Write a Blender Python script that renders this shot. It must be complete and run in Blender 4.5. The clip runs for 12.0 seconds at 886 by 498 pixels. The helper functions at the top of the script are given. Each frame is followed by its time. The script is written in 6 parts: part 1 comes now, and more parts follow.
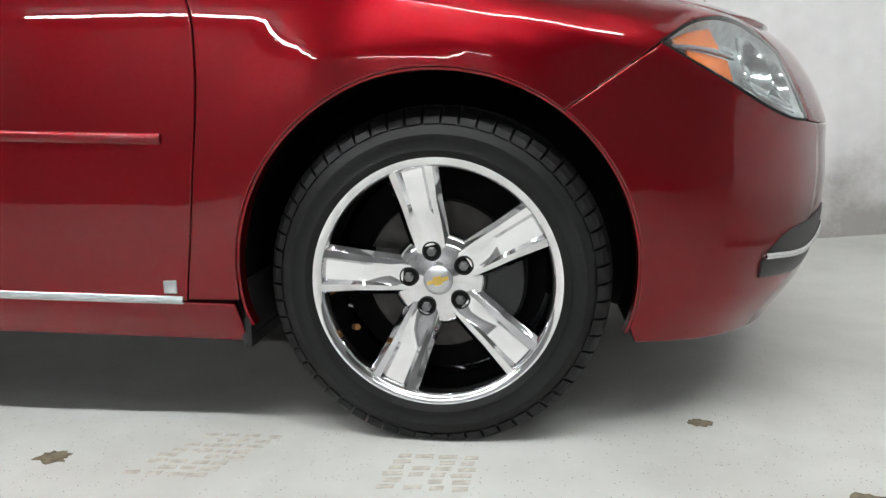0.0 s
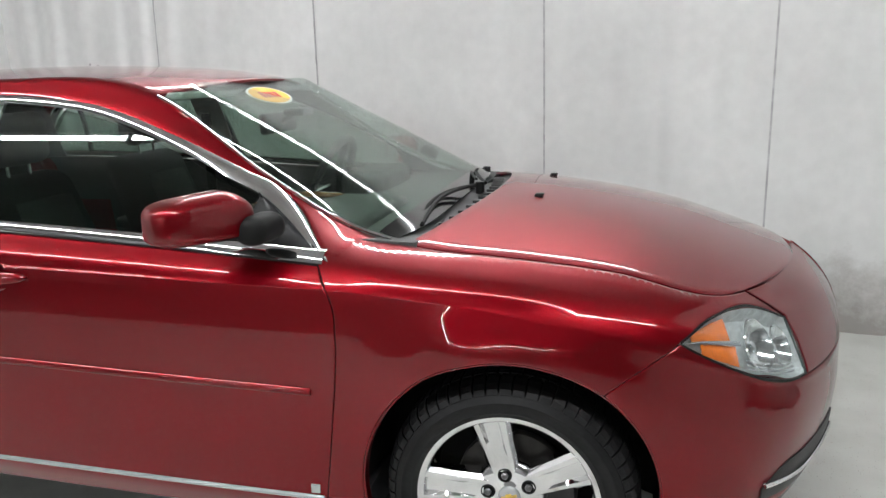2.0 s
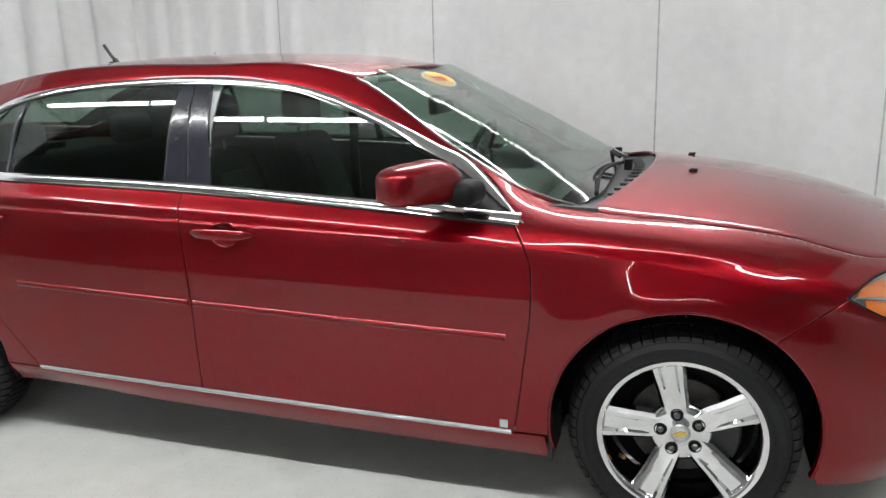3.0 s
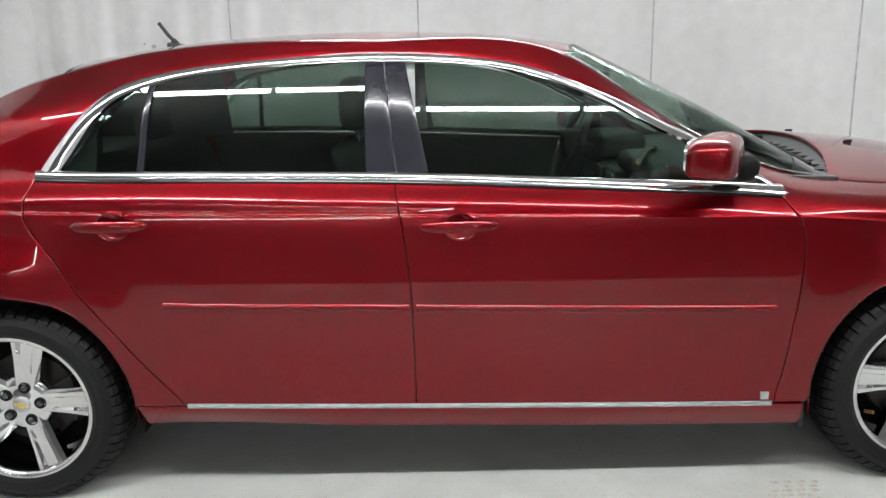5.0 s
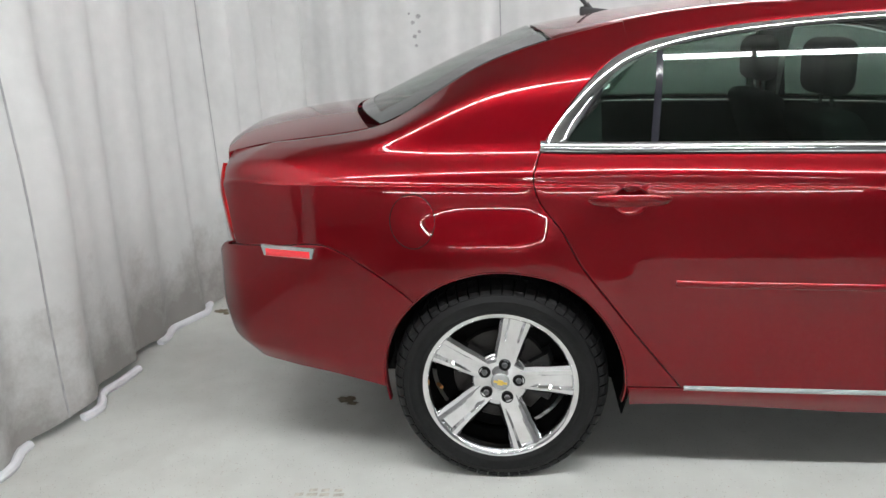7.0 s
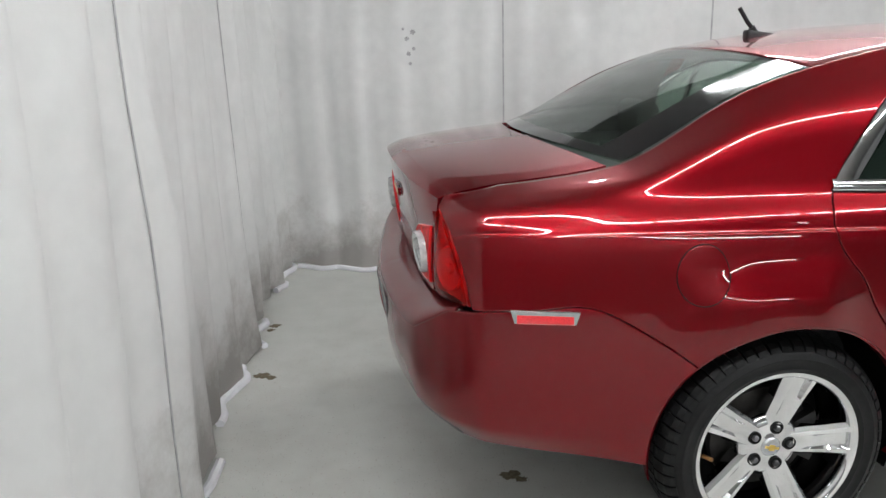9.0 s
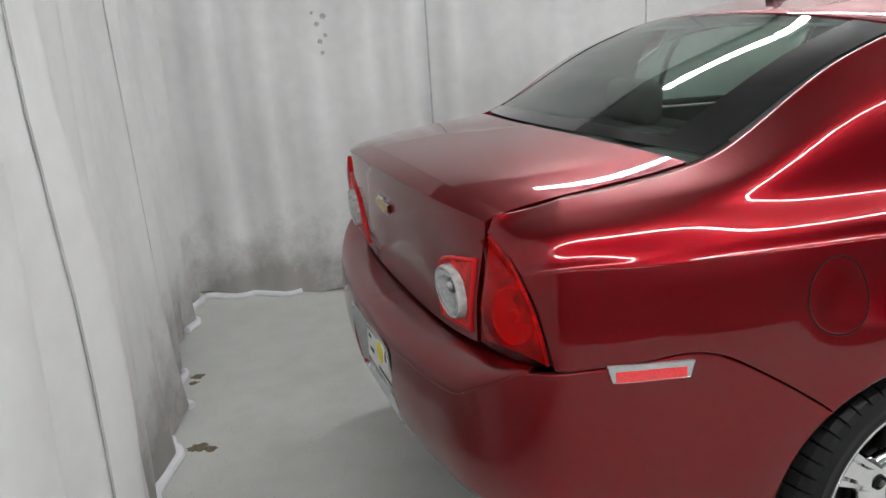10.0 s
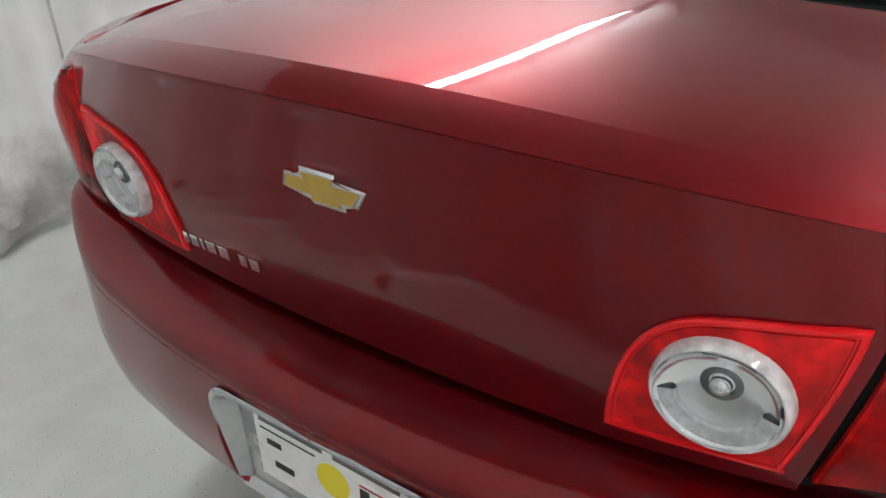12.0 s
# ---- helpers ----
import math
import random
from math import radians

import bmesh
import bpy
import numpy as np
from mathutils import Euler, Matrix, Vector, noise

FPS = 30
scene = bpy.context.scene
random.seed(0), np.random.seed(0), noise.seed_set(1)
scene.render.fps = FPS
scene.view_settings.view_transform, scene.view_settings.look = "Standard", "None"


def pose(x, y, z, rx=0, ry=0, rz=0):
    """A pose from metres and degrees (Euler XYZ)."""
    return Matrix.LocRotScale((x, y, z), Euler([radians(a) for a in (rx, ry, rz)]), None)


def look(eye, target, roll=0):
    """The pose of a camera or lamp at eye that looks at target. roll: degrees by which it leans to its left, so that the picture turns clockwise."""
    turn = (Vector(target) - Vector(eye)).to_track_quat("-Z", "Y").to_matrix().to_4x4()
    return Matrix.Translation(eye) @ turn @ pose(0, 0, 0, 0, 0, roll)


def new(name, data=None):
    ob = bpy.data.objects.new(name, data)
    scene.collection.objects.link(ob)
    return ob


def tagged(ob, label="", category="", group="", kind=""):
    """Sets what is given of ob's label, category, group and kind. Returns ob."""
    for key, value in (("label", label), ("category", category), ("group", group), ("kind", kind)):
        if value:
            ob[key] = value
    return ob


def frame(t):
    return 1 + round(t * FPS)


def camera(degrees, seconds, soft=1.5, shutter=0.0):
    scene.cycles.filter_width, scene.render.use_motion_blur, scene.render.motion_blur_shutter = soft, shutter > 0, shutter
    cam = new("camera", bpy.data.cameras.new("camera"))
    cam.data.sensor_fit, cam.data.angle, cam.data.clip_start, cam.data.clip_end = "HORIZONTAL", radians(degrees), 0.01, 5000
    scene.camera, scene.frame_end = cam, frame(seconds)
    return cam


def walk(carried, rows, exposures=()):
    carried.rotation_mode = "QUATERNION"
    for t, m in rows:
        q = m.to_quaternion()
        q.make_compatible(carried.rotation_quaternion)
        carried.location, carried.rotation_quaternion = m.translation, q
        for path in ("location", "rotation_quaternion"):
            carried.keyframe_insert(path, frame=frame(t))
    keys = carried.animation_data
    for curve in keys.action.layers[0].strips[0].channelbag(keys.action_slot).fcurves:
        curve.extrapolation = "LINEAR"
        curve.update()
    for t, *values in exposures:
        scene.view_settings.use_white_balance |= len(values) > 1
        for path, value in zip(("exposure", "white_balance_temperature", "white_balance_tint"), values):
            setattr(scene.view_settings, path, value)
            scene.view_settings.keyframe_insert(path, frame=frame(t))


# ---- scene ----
cam = camera(60.7, 12.0)
PATH = [
    (0, (1.605, -2.243, 0.657), (1.372, -0.29, 0.297), -0.9),
    (0.5, (1.609, -2.269, 0.674), (1.383, -0.314, 0.319), -0.4),
    (1, (1.642, -2.307, 0.802), (1.383, -0.349, 0.487), -0.5),
    (1.5, (1.713, -2.37, 1.28), (1.422, -0.453, 0.789), -0.7),
    (2, (1.697, -2.582, 1.423), (1.233, -0.693, 0.959), -1.6),
    (2.5, (1.567, -2.875, 1.441), (0.992, -1.016, 0.976), -2.0),
    (3, (1.386, -2.965, 1.419), (0.8, -1.115, 0.935), -1.6),
    (3.2, (1.248, -2.979, 1.431), (0.726, -1.112, 0.94), -1.8),
    (4.8, (0.066, -3.057, 1.359), (0.04, -1.118, 0.872), -1.5),
    (5, (-0.061, -3.039, 1.362), (-0.074, -1.099, 0.876), -1.6),
    (5.5, (-0.382, -3.125, 1.391), (-0.349, -1.185, 0.903), -1.4),
    (6, (-0.63, -3.088, 1.377), (-0.69, -1.153, 0.875), -1.6),
    (6.5, (-0.963, -2.999, 1.393), (-1.13, -1.071, 0.886), -3.3),
    (7, (-1.343, -2.978, 1.385), (-1.558, -1.067, 0.836), -2.8),
    (7.5, (-1.653, -2.914, 1.38), (-1.863, -1.008, 0.812), -2.3),
    (7.7, (-1.782, -2.833, 1.378), (-1.954, -0.917, 0.832), -2.4),
    (9.3, (-2.677, -2.392, 1.458), (-2.286, -0.503, 0.931), -2.7),
    (9.5, (-2.716, -2.239, 1.450), (-2.253, -0.363, 0.934), -3.9),
    (10, (-2.845, -1.923, 1.417), (-2.237, -0.104, 0.849), -3.6),
    (10.5, (-2.907, -1.613, 1.403), (-2.035, 0.073, 0.772), -2.4),
    (10.8, (-2.889, -1.380, 1.415), (-1.905, 0.241, 0.778), -3.2),
    (11.1, (-2.912, -1.164, 1.405), (-1.892, 0.423, 0.738), -3.4),
    (11.4, (-2.963, -0.963, 1.387), (-1.847, 0.510, 0.623), -3.0),
    (11.7, (-2.978, -0.783, 1.365), (-1.721, 0.514, 0.506), -1.7),
    (12, (-2.922, -0.578, 1.319), (-1.511, 0.462, 0.356), -1.7),
]
walk(cam, [(t, look(eye, target, roll)) for t, eye, target, roll in PATH], exposures=[(0, 0.18), (1.5, 0.02), (2.5, 0.0), (4, 0.02), (7.5, 0.08), (9.5, -0.16), (10.1, -0.22), (10.6, -0.16), (11.2, 0.02), (12, 0.26)])

from mathutils.geometry import delaunay_2d_cdt

# ---- light: rows of bare fluorescent strips under the ceiling, and the dim hall beyond ----
world = bpy.data.worlds.new("hall")
scene.world = world
world.use_nodes = True
world.node_tree.nodes["Background"].inputs[0].default_value = (0.8, 0.84, 0.86, 1)
world.node_tree.nodes["Background"].inputs[1].default_value = 0.02


# ---- materials ----
def material(name, colour, rough=0.5, metal=0.0, coat=0.0, grain=0.0, scale=40.0, bump=0.0, stain=0.0, stain_scale=2.0, spec=0.5):
    """A surface with fine grain and broad stains in its colour, and a fine relief."""
    m = bpy.data.materials.new(name)
    m.use_nodes = True
    nt = m.node_tree
    b = nt.nodes["Principled BSDF"]
    b.inputs["Roughness"].default_value = rough
    b.inputs["Metallic"].default_value = metal
    b.inputs["Coat Weight"].default_value = coat
    b.inputs["Coat Roughness"].default_value = 0.02
    b.inputs["Specular IOR Level"].default_value = spec
    b.inputs["Base Color"].default_value = (*colour, 1)
    co = nt.nodes.new("ShaderNodeTexCoord")
    last = None
    for amount, size, detail in ((grain, scale, 3.0), (stain, stain_scale, 5.0)):
        if amount <= 0:
            continue
        n = nt.nodes.new("ShaderNodeTexNoise")
        n.inputs["Scale"].default_value = size
        n.inputs["Detail"].default_value = detail
        nt.links.new(co.outputs["Object"], n.inputs["Vector"])
        r = nt.nodes.new("ShaderNodeMapRange")
        r.inputs["From Min"].default_value, r.inputs["From Max"].default_value = 0.3, 0.7
        r.inputs["To Min"].default_value, r.inputs["To Max"].default_value = 1 - amount, 1 + amount * 0.4
        nt.links.new(n.outputs["Fac"], r.inputs["Value"])
        mix = nt.nodes.new("ShaderNodeMix")
        mix.data_type, mix.blend_type = "RGBA", "MULTIPLY"
        mix.inputs["Factor"].default_value = 1.0
        mix.inputs[6].default_value = (*colour, 1)
        if last:
            nt.links.new(last, mix.inputs[6])
        nt.links.new(r.outputs["Result"], mix.inputs[7])
        last = mix.outputs[2]
    if last:
        nt.links.new(last, b.inputs["Base Color"])
    if bump > 0:
        n = nt.nodes.new("ShaderNodeTexNoise")
        n.inputs["Scale"].default_value = scale * 2
        n.inputs["Detail"].default_value = 4.0
        nt.links.new(co.outputs["Object"], n.inputs["Vector"])
        bp = nt.nodes.new("ShaderNodeBump")
        bp.inputs["Strength"].default_value = bump
        bp.inputs["Distance"].default_value = 0.002
        nt.links.new(n.outputs["Fac"], bp.inputs["Height"])
        nt.links.new(bp.outputs["Normal"], b.inputs["Normal"])
    return m


def glass(name, tint, shine=0.04, rough=0.0):
    """A thin clear pane: it lets tinted light through and mirrors more at a glancing angle."""
    m = bpy.data.materials.new(name)
    m.use_nodes = True
    nt = m.node_tree
    nt.nodes.clear()
    out = nt.nodes.new("ShaderNodeOutputMaterial")
    tr = nt.nodes.new("ShaderNodeBsdfTransparent")
    tr.inputs[0].default_value = (*tint, 1)
    gl = nt.nodes.new("ShaderNodeBsdfGlossy")
    gl.inputs["Roughness"].default_value = rough
    lw = nt.nodes.new("ShaderNodeLayerWeight")
    lw.inputs[0].default_value = 0.5
    p = nt.nodes.new("ShaderNodeMath")
    p.operation = "POWER"
    p.inputs[1].default_value = 5.0
    nt.links.new(lw.outputs["Facing"], p.inputs[0])
    r = nt.nodes.new("ShaderNodeMath")
    r.operation = "MULTIPLY_ADD"
    r.inputs[1].default_value, r.inputs[2].default_value = 1 - shine, shine
    nt.links.new(p.outputs[0], r.inputs[0])
    mix = nt.nodes.new("ShaderNodeMixShader")
    nt.links.new(r.outputs[0], mix.inputs[0])
    nt.links.new(tr.outputs[0], mix.inputs[1])
    nt.links.new(gl.outputs[0], mix.inputs[2])
    nt.links.new(mix.outputs[0], out.inputs[0])
    return m


def paint_material():
    """Dark red metallic car paint: flakes under a clear coat."""
    m = material("red_metallic_paint", (0.19, 0.003, 0.007), rough=0.38, metal=0.85, coat=1.0, spec=0.0)
    nt = m.node_tree
    b = nt.nodes["Principled BSDF"]
    co = nt.nodes.new("ShaderNodeTexCoord")
    v = nt.nodes.new("ShaderNodeTexVoronoi")
    v.inputs["Scale"].default_value = 1400.0
    nt.links.new(co.outputs["Object"], v.inputs["Vector"])
    mix = nt.nodes.new("ShaderNodeMix")
    mix.data_type = "RGBA"
    mix.inputs[6].default_value = (0.165, 0.0018, 0.0052, 1)
    mix.inputs[7].default_value = (0.212, 0.0028, 0.0078, 1)
    nt.links.new(v.outputs["Color"], mix.inputs["Factor"])
    nt.links.new(mix.outputs[2], b.inputs["Base Color"])
    n = nt.nodes.new("ShaderNodeTexNoise")
    n.inputs["Scale"].default_value = 5.0
    n.inputs["Detail"].default_value = 6.0
    nt.links.new(co.outputs["Object"], n.inputs["Vector"])
    r = nt.nodes.new("ShaderNodeMapRange")
    r.inputs["From Min"].default_value, r.inputs["From Max"].default_value = 0.35, 0.75
    r.inputs["To Min"].default_value, r.inputs["To Max"].default_value = 0.0, 0.012
    nt.links.new(n.outputs["Fac"], r.inputs["Value"])
    nt.links.new(r.outputs["Result"], b.inputs["Coat Roughness"])
    b.inputs["Coat IOR"].default_value = 1.43
    return m


PAINT = paint_material()
CHROME = material("chrome", (0.82, 0.82, 0.83), rough=0.06, metal=1.0, grain=0.05, scale=30)
RIM = material("bright_rim", (0.78, 0.78, 0.79), rough=0.055, metal=1.0, grain=0.06, scale=25, stain=0.08, stain_scale=9)
RUBBER = material("rubber", (0.008, 0.008, 0.0085), rough=0.5, spec=0.25, grain=0.3, scale=60, bump=0.3, stain=0.3, stain_scale=6)
BLACK = material("black_plastic", (0.012, 0.012, 0.013), rough=0.45, grain=0.2, scale=120, bump=0.2)
SEAL = material("rubber_seal", (0.006, 0.006, 0.006), rough=0.6, spec=0.2)
GLOSSBLACK = material("dark_pillar_film", (0.02, 0.02, 0.028), rough=0.22, coat=0.3, grain=0.2, scale=10)
LINER = material("wheel_liner", (0.006, 0.006, 0.006), rough=0.9, spec=0.08, grain=0.4, scale=20, bump=0.4)
TRIM_IN = material("cabin_plastic", (0.05, 0.05, 0.05), rough=0.6, grain=0.2, scale=90, bump=0.3)
SEAT = material("dark_upholstery", (0.045, 0.045, 0.045), rough=0.85, grain=0.3, scale=120, bump=0.5, stain=0.15, stain_scale=6)
LINING = material("headliner", (0.42, 0.43, 0.42), rough=0.9, grain=0.12, scale=40)
WOOD = material("wood_trim", (0.24, 0.10, 0.04), rough=0.25, coat=0.6, grain=0.4, scale=30)
STEEL = material("brake_steel", (0.045, 0.042, 0.04), rough=0.5, metal=0.6, grain=0.4, scale=25, stain=0.4, stain_scale=8)
NUT = material("dull_nut", (0.16, 0.16, 0.165), rough=0.3, metal=1.0, grain=0.2, scale=60)
BRASS = material("brass", (0.5, 0.25, 0.10), rough=0.35, metal=1.0)
GOLD = material("gold_emblem", (0.50, 0.33, 0.055), rough=0.42, metal=0.35, coat=0.4, grain=0.08, scale=60, bump=0.04)
SILVER = material("silver_plastic", (0.55, 0.56, 0.57), rough=0.25, metal=0.7, grain=0.1, scale=40)
WHITE = material("white_card", (0.88, 0.88, 0.86), rough=0.5, grain=0.06, scale=60)
INK = material("black_ink", (0.02, 0.02, 0.02), rough=0.6)
YELLOW = material("yellow_print", (0.85, 0.72, 0.03), rough=0.5)
ORANGE = material("orange_sticker", (0.98, 0.50, 0.025), rough=0.5, grain=0.1, scale=50)
REDINK = material("red_ink", (0.55, 0.03, 0.03), rough=0.6)
AMBER = material("amber_reflector", (0.95, 0.21, 0.015), rough=0.25, coat=0.5, grain=0.25, scale=160, bump=0.6)
REDLENS_BACK = material("red_reflector", (0.80, 0.010, 0.012), rough=0.40, spec=0.25, grain=0.45, scale=38, bump=0.9, stain=0.75, stain_scale=17)
REDEDGE = material("red_lens_rim", (0.72, 0.010, 0.014), rough=0.3, coat=0.4, spec=0.2)
MARKER = material("red_marker_reflector", (0.85, 0.03, 0.04), rough=0.25, coat=1.0, grain=0.2, scale=250, bump=0.5)
BOWL = material("lamp_bowl", (0.90, 0.91, 0.92), rough=0.13, metal=1.0)
FROST = material("frosted_lens", (0.60, 0.61, 0.61), rough=0.10, coat=0.8, grain=0.35, scale=60, bump=0.5)
TUB = material("lamp_tub", (0.75, 0.77, 0.77), rough=0.35, coat=0.4, grain=0.25, scale=60, bump=0.4)
INSERT = material("grey_seat_insert", (0.09, 0.092, 0.09), rough=0.85, grain=0.3, scale=120, bump=0.5)
PANE = glass("tinted_window", (0.57, 0.65, 0.61), 0.045)
SCREEN = glass("windscreen", (0.80, 0.87, 0.83), 0.045)
CLEAR = glass("clear_lens", (0.93, 0.95, 0.95), 0.05)
REDGLASS = glass("red_lens", (0.92, 0.20, 0.20), 0.03)


def floor_material():
    m = material("speckled_floor_coating", (0.60, 0.605, 0.575), rough=0.42, grain=0.06, scale=8, bump=0.15)
    nt = m.node_tree
    b = nt.nodes["Principled BSDF"]
    src = b.inputs["Base Color"].links[0].from_socket
    co = nt.nodes.new("ShaderNodeTexCoord")
    for scale, limit, colour in ((95.0, 0.12, (0.16, 0.15, 0.14, 1)), (70.0, 0.09, (0.30, 0.12, 0.08, 1)), (60.0, 0.08, (0.75, 0.75, 0.74, 1))):
        v = nt.nodes.new("ShaderNodeTexVoronoi")
        v.inputs["Scale"].default_value = scale
        v.inputs["Randomness"].default_value = 1.0
        nt.links.new(co.outputs["Object"], v.inputs["Vector"])
        less = nt.nodes.new("ShaderNodeMath")
        less.operation = "LESS_THAN"
        less.inputs[1].default_value = limit
        nt.links.new(v.outputs["Distance"], less.inputs[0])
        pick = nt.nodes.new("ShaderNodeSeparateColor")
        nt.links.new(v.outputs["Color"], pick.inputs[0])
        some = nt.nodes.new("ShaderNodeMath")
        some.operation = "LESS_THAN"
        some.inputs[1].default_value = 0.45
        nt.links.new(pick.outputs[0], some.inputs[0])
        both = nt.nodes.new("ShaderNodeMath")
        both.operation = "MULTIPLY"
        nt.links.new(less.outputs[0], both.inputs[0])
        nt.links.new(some.outputs[0], both.inputs[1])
        mix = nt.nodes.new("ShaderNodeMix")
        mix.data_type = "RGBA"
        mix.inputs[7].default_value = colour
        nt.links.new(both.outputs[0], mix.inputs["Factor"])
        nt.links.new(src, mix.inputs[6])
        src = mix.outputs[2]
    # broad worn, dirty patches
    n = nt.nodes.new("ShaderNodeTexNoise")
    n.inputs["Scale"].default_value = 1.3
    n.inputs["Detail"].default_value = 8.0
    n.inputs["Roughness"].default_value = 0.65
    nt.links.new(co.outputs["Object"], n.inputs["Vector"])
    r = nt.nodes.new("ShaderNodeMapRange")
    r.inputs["From Min"].default_value, r.inputs["From Max"].default_value = 0.5, 0.8
    r.inputs["To Min"].default_value, r.inputs["To Max"].default_value = 0.0, 0.45
    nt.links.new(n.outputs["Fac"], r.inputs["Value"])
    mix = nt.nodes.new("ShaderNodeMix")
    mix.data_type = "RGBA"
    mix.inputs[7].default_value = (0.33, 0.31, 0.27, 1)
    nt.links.new(r.outputs["Result"], mix.inputs["Factor"])
    nt.links.new(src, mix.inputs[6])
    nt.links.new(mix.outputs[2], b.inputs["Base Color"])
    return m


FLOOR = floor_material()


def curtain_material():
    """Off-white sheeting, scuffed, with grime climbing unevenly from its foot."""
    m = material("white_sheeting", (0.69, 0.69, 0.685), rough=0.6, grain=0.05, scale=14, bump=0.12, stain=0.10, stain_scale=1.6)
    nt = m.node_tree
    b = nt.nodes["Principled BSDF"]
    src = b.inputs["Base Color"].links[0].from_socket
    co = nt.nodes.new("ShaderNodeTexCoord")
    sep = nt.nodes.new("ShaderNodeSeparateXYZ")
    nt.links.new(co.outputs["Object"], sep.inputs[0])
    n = nt.nodes.new("ShaderNodeTexNoise")
    n.inputs["Scale"].default_value = 3.5
    n.inputs["Detail"].default_value = 8.0
    n.inputs["Roughness"].default_value = 0.7
    nt.links.new(co.outputs["Object"], n.inputs["Vector"])
    h = nt.nodes.new("ShaderNodeMath")
    h.operation = "MULTIPLY_ADD"
    h.inputs[1].default_value = -1.1
    nt.links.new(n.outputs["Fac"], h.inputs[0])
    nt.links.new(sep.outputs["Z"], h.inputs[2])
    r = nt.nodes.new("ShaderNodeMapRange")
    r.inputs["From Min"].default_value, r.inputs["From Max"].default_value = -0.48, -0.10
    r.inputs["To Min"].default_value, r.inputs["To Max"].default_value = 0.75, 0.0
    nt.links.new(h.outputs[0], r.inputs["Value"])
    mix = nt.nodes.new("ShaderNodeMix")
    mix.data_type = "RGBA"
    mix.inputs[7].default_value = (0.20, 0.18, 0.16, 1)
    nt.links.new(r.outputs["Result"], mix.inputs["Factor"])
    nt.links.new(src, mix.inputs[6])
    nt.links.new(mix.outputs[2], b.inputs["Base Color"])
    return m


CURTAIN = curtain_material()
SCUFF = material("scuff_grey", (0.44, 0.43, 0.44), rough=0.8, grain=0.3, scale=60)
SEAMTAPE = material("grey_seam_tape", (0.45, 0.45, 0.46), rough=0.7, grain=0.3, scale=20)
# bluish white of light leaking under the sheets; also the strip lights' channels
LIGHTGAP_AND_CHANNEL = material("white_lightgap_and_channel", (0.86, 0.86, 0.90), rough=0.5, grain=0.05, scale=20)
CEIL = material("ceiling_sheet", (0.36, 0.36, 0.35), rough=0.6, grain=0.1, scale=6)
HALL_DARK = material("dark_hall_floor", (0.13, 0.125, 0.12), rough=0.7, grain=0.3, scale=5, bump=0.2, stain=0.4, stain_scale=0.8)
WALL = material("hall_wall", (0.34, 0.34, 0.34), rough=0.8, grain=0.2, scale=3, stain=0.2, stain_scale=0.7)
GRIME = material("floor_grime", (0.56, 0.53, 0.47), rough=0.8, grain=0.3, scale=60)
MUD = material("dried_mud", (0.20, 0.165, 0.11), rough=0.9, grain=0.4, scale=80, bump=0.6)


def tube_material():
    m = bpy.data.materials.new("lit_tube")
    m.use_nodes = True
    b = m.node_tree.nodes["Principled BSDF"]
    b.inputs["Base Color"].default_value = (0.9, 0.9, 0.9, 1)
    b.inputs["Emission Color"].default_value = (0.975, 1.0, 1.008, 1)
    b.inputs["Emission Strength"].default_value = TUBE
    return m


TUBE = 90.0
LIT = tube_material()


# ---- mesh helpers ----
def mesh_object(name, verts, faces, mat, parent=None, smooth=True, label=""):
    me = bpy.data.meshes.new(name)
    me.from_pydata([tuple(v) for v in verts], [], faces)
    me.materials.append(mat)
    if smooth:
        me.polygons.foreach_set("use_smooth", [True] * len(me.polygons))
    me.update()
    ob = new(name, me)
    if parent:
        ob.parent = parent
    if label:
        tagged(ob, label)
    return ob


def part(name, bm, mat, parent=None, label="", smooth=True):
    """Links a bmesh as one mesh object under a thing or a part."""
    me = bpy.data.meshes.new(name)
    bmesh.ops.recalc_face_normals(bm, faces=bm.faces)
    bm.to_mesh(me)
    bm.free()
    me.materials.append(mat)
    if smooth:
        me.polygons.foreach_set("use_smooth", [True] * len(me.polygons))
        me.set_sharp_from_angle(angle=radians(38))
    ob = new(name, me)
    if parent:
        ob.parent = parent
    if label:
        tagged(ob, label)
    return ob


def spline(xs, ys):
    """A smooth curve through knots, as a function of arrays."""
    xs, ys = np.array(xs, float), np.array(ys, float)
    h = np.diff(xs)
    g = np.diff(ys) / h
    m = np.empty(len(xs))
    m[0], m[-1] = g[0], g[-1]
    m[1:-1] = (g[:-1] * h[1:] + g[1:] * h[:-1]) / (h[1:] + h[:-1])

    def f(x):
        x = np.clip(np.asarray(x, float), xs[0], xs[-1])
        k = np.clip(np.searchsorted(xs, x) - 1, 0, len(xs) - 2)
        t = (x - xs[k]) / h[k]
        return (ys[k] * (1 + 2 * t) * (1 - t) ** 2 + h[k] * m[k] * t * (1 - t) ** 2
                + ys[k + 1] * t * t * (3 - 2 * t) + h[k] * m[k + 1] * t * t * (t - 1))
    return f


def line(xs, ys):
    return lambda x: np.interp(x, xs, ys)


def normals(P):
    du = np.gradient(P, axis=0)
    dv = np.gradient(P, axis=1)
    n = np.cross(du, dv)
    return n / (np.linalg.norm(n, axis=2, keepdims=True) + 1e-12)


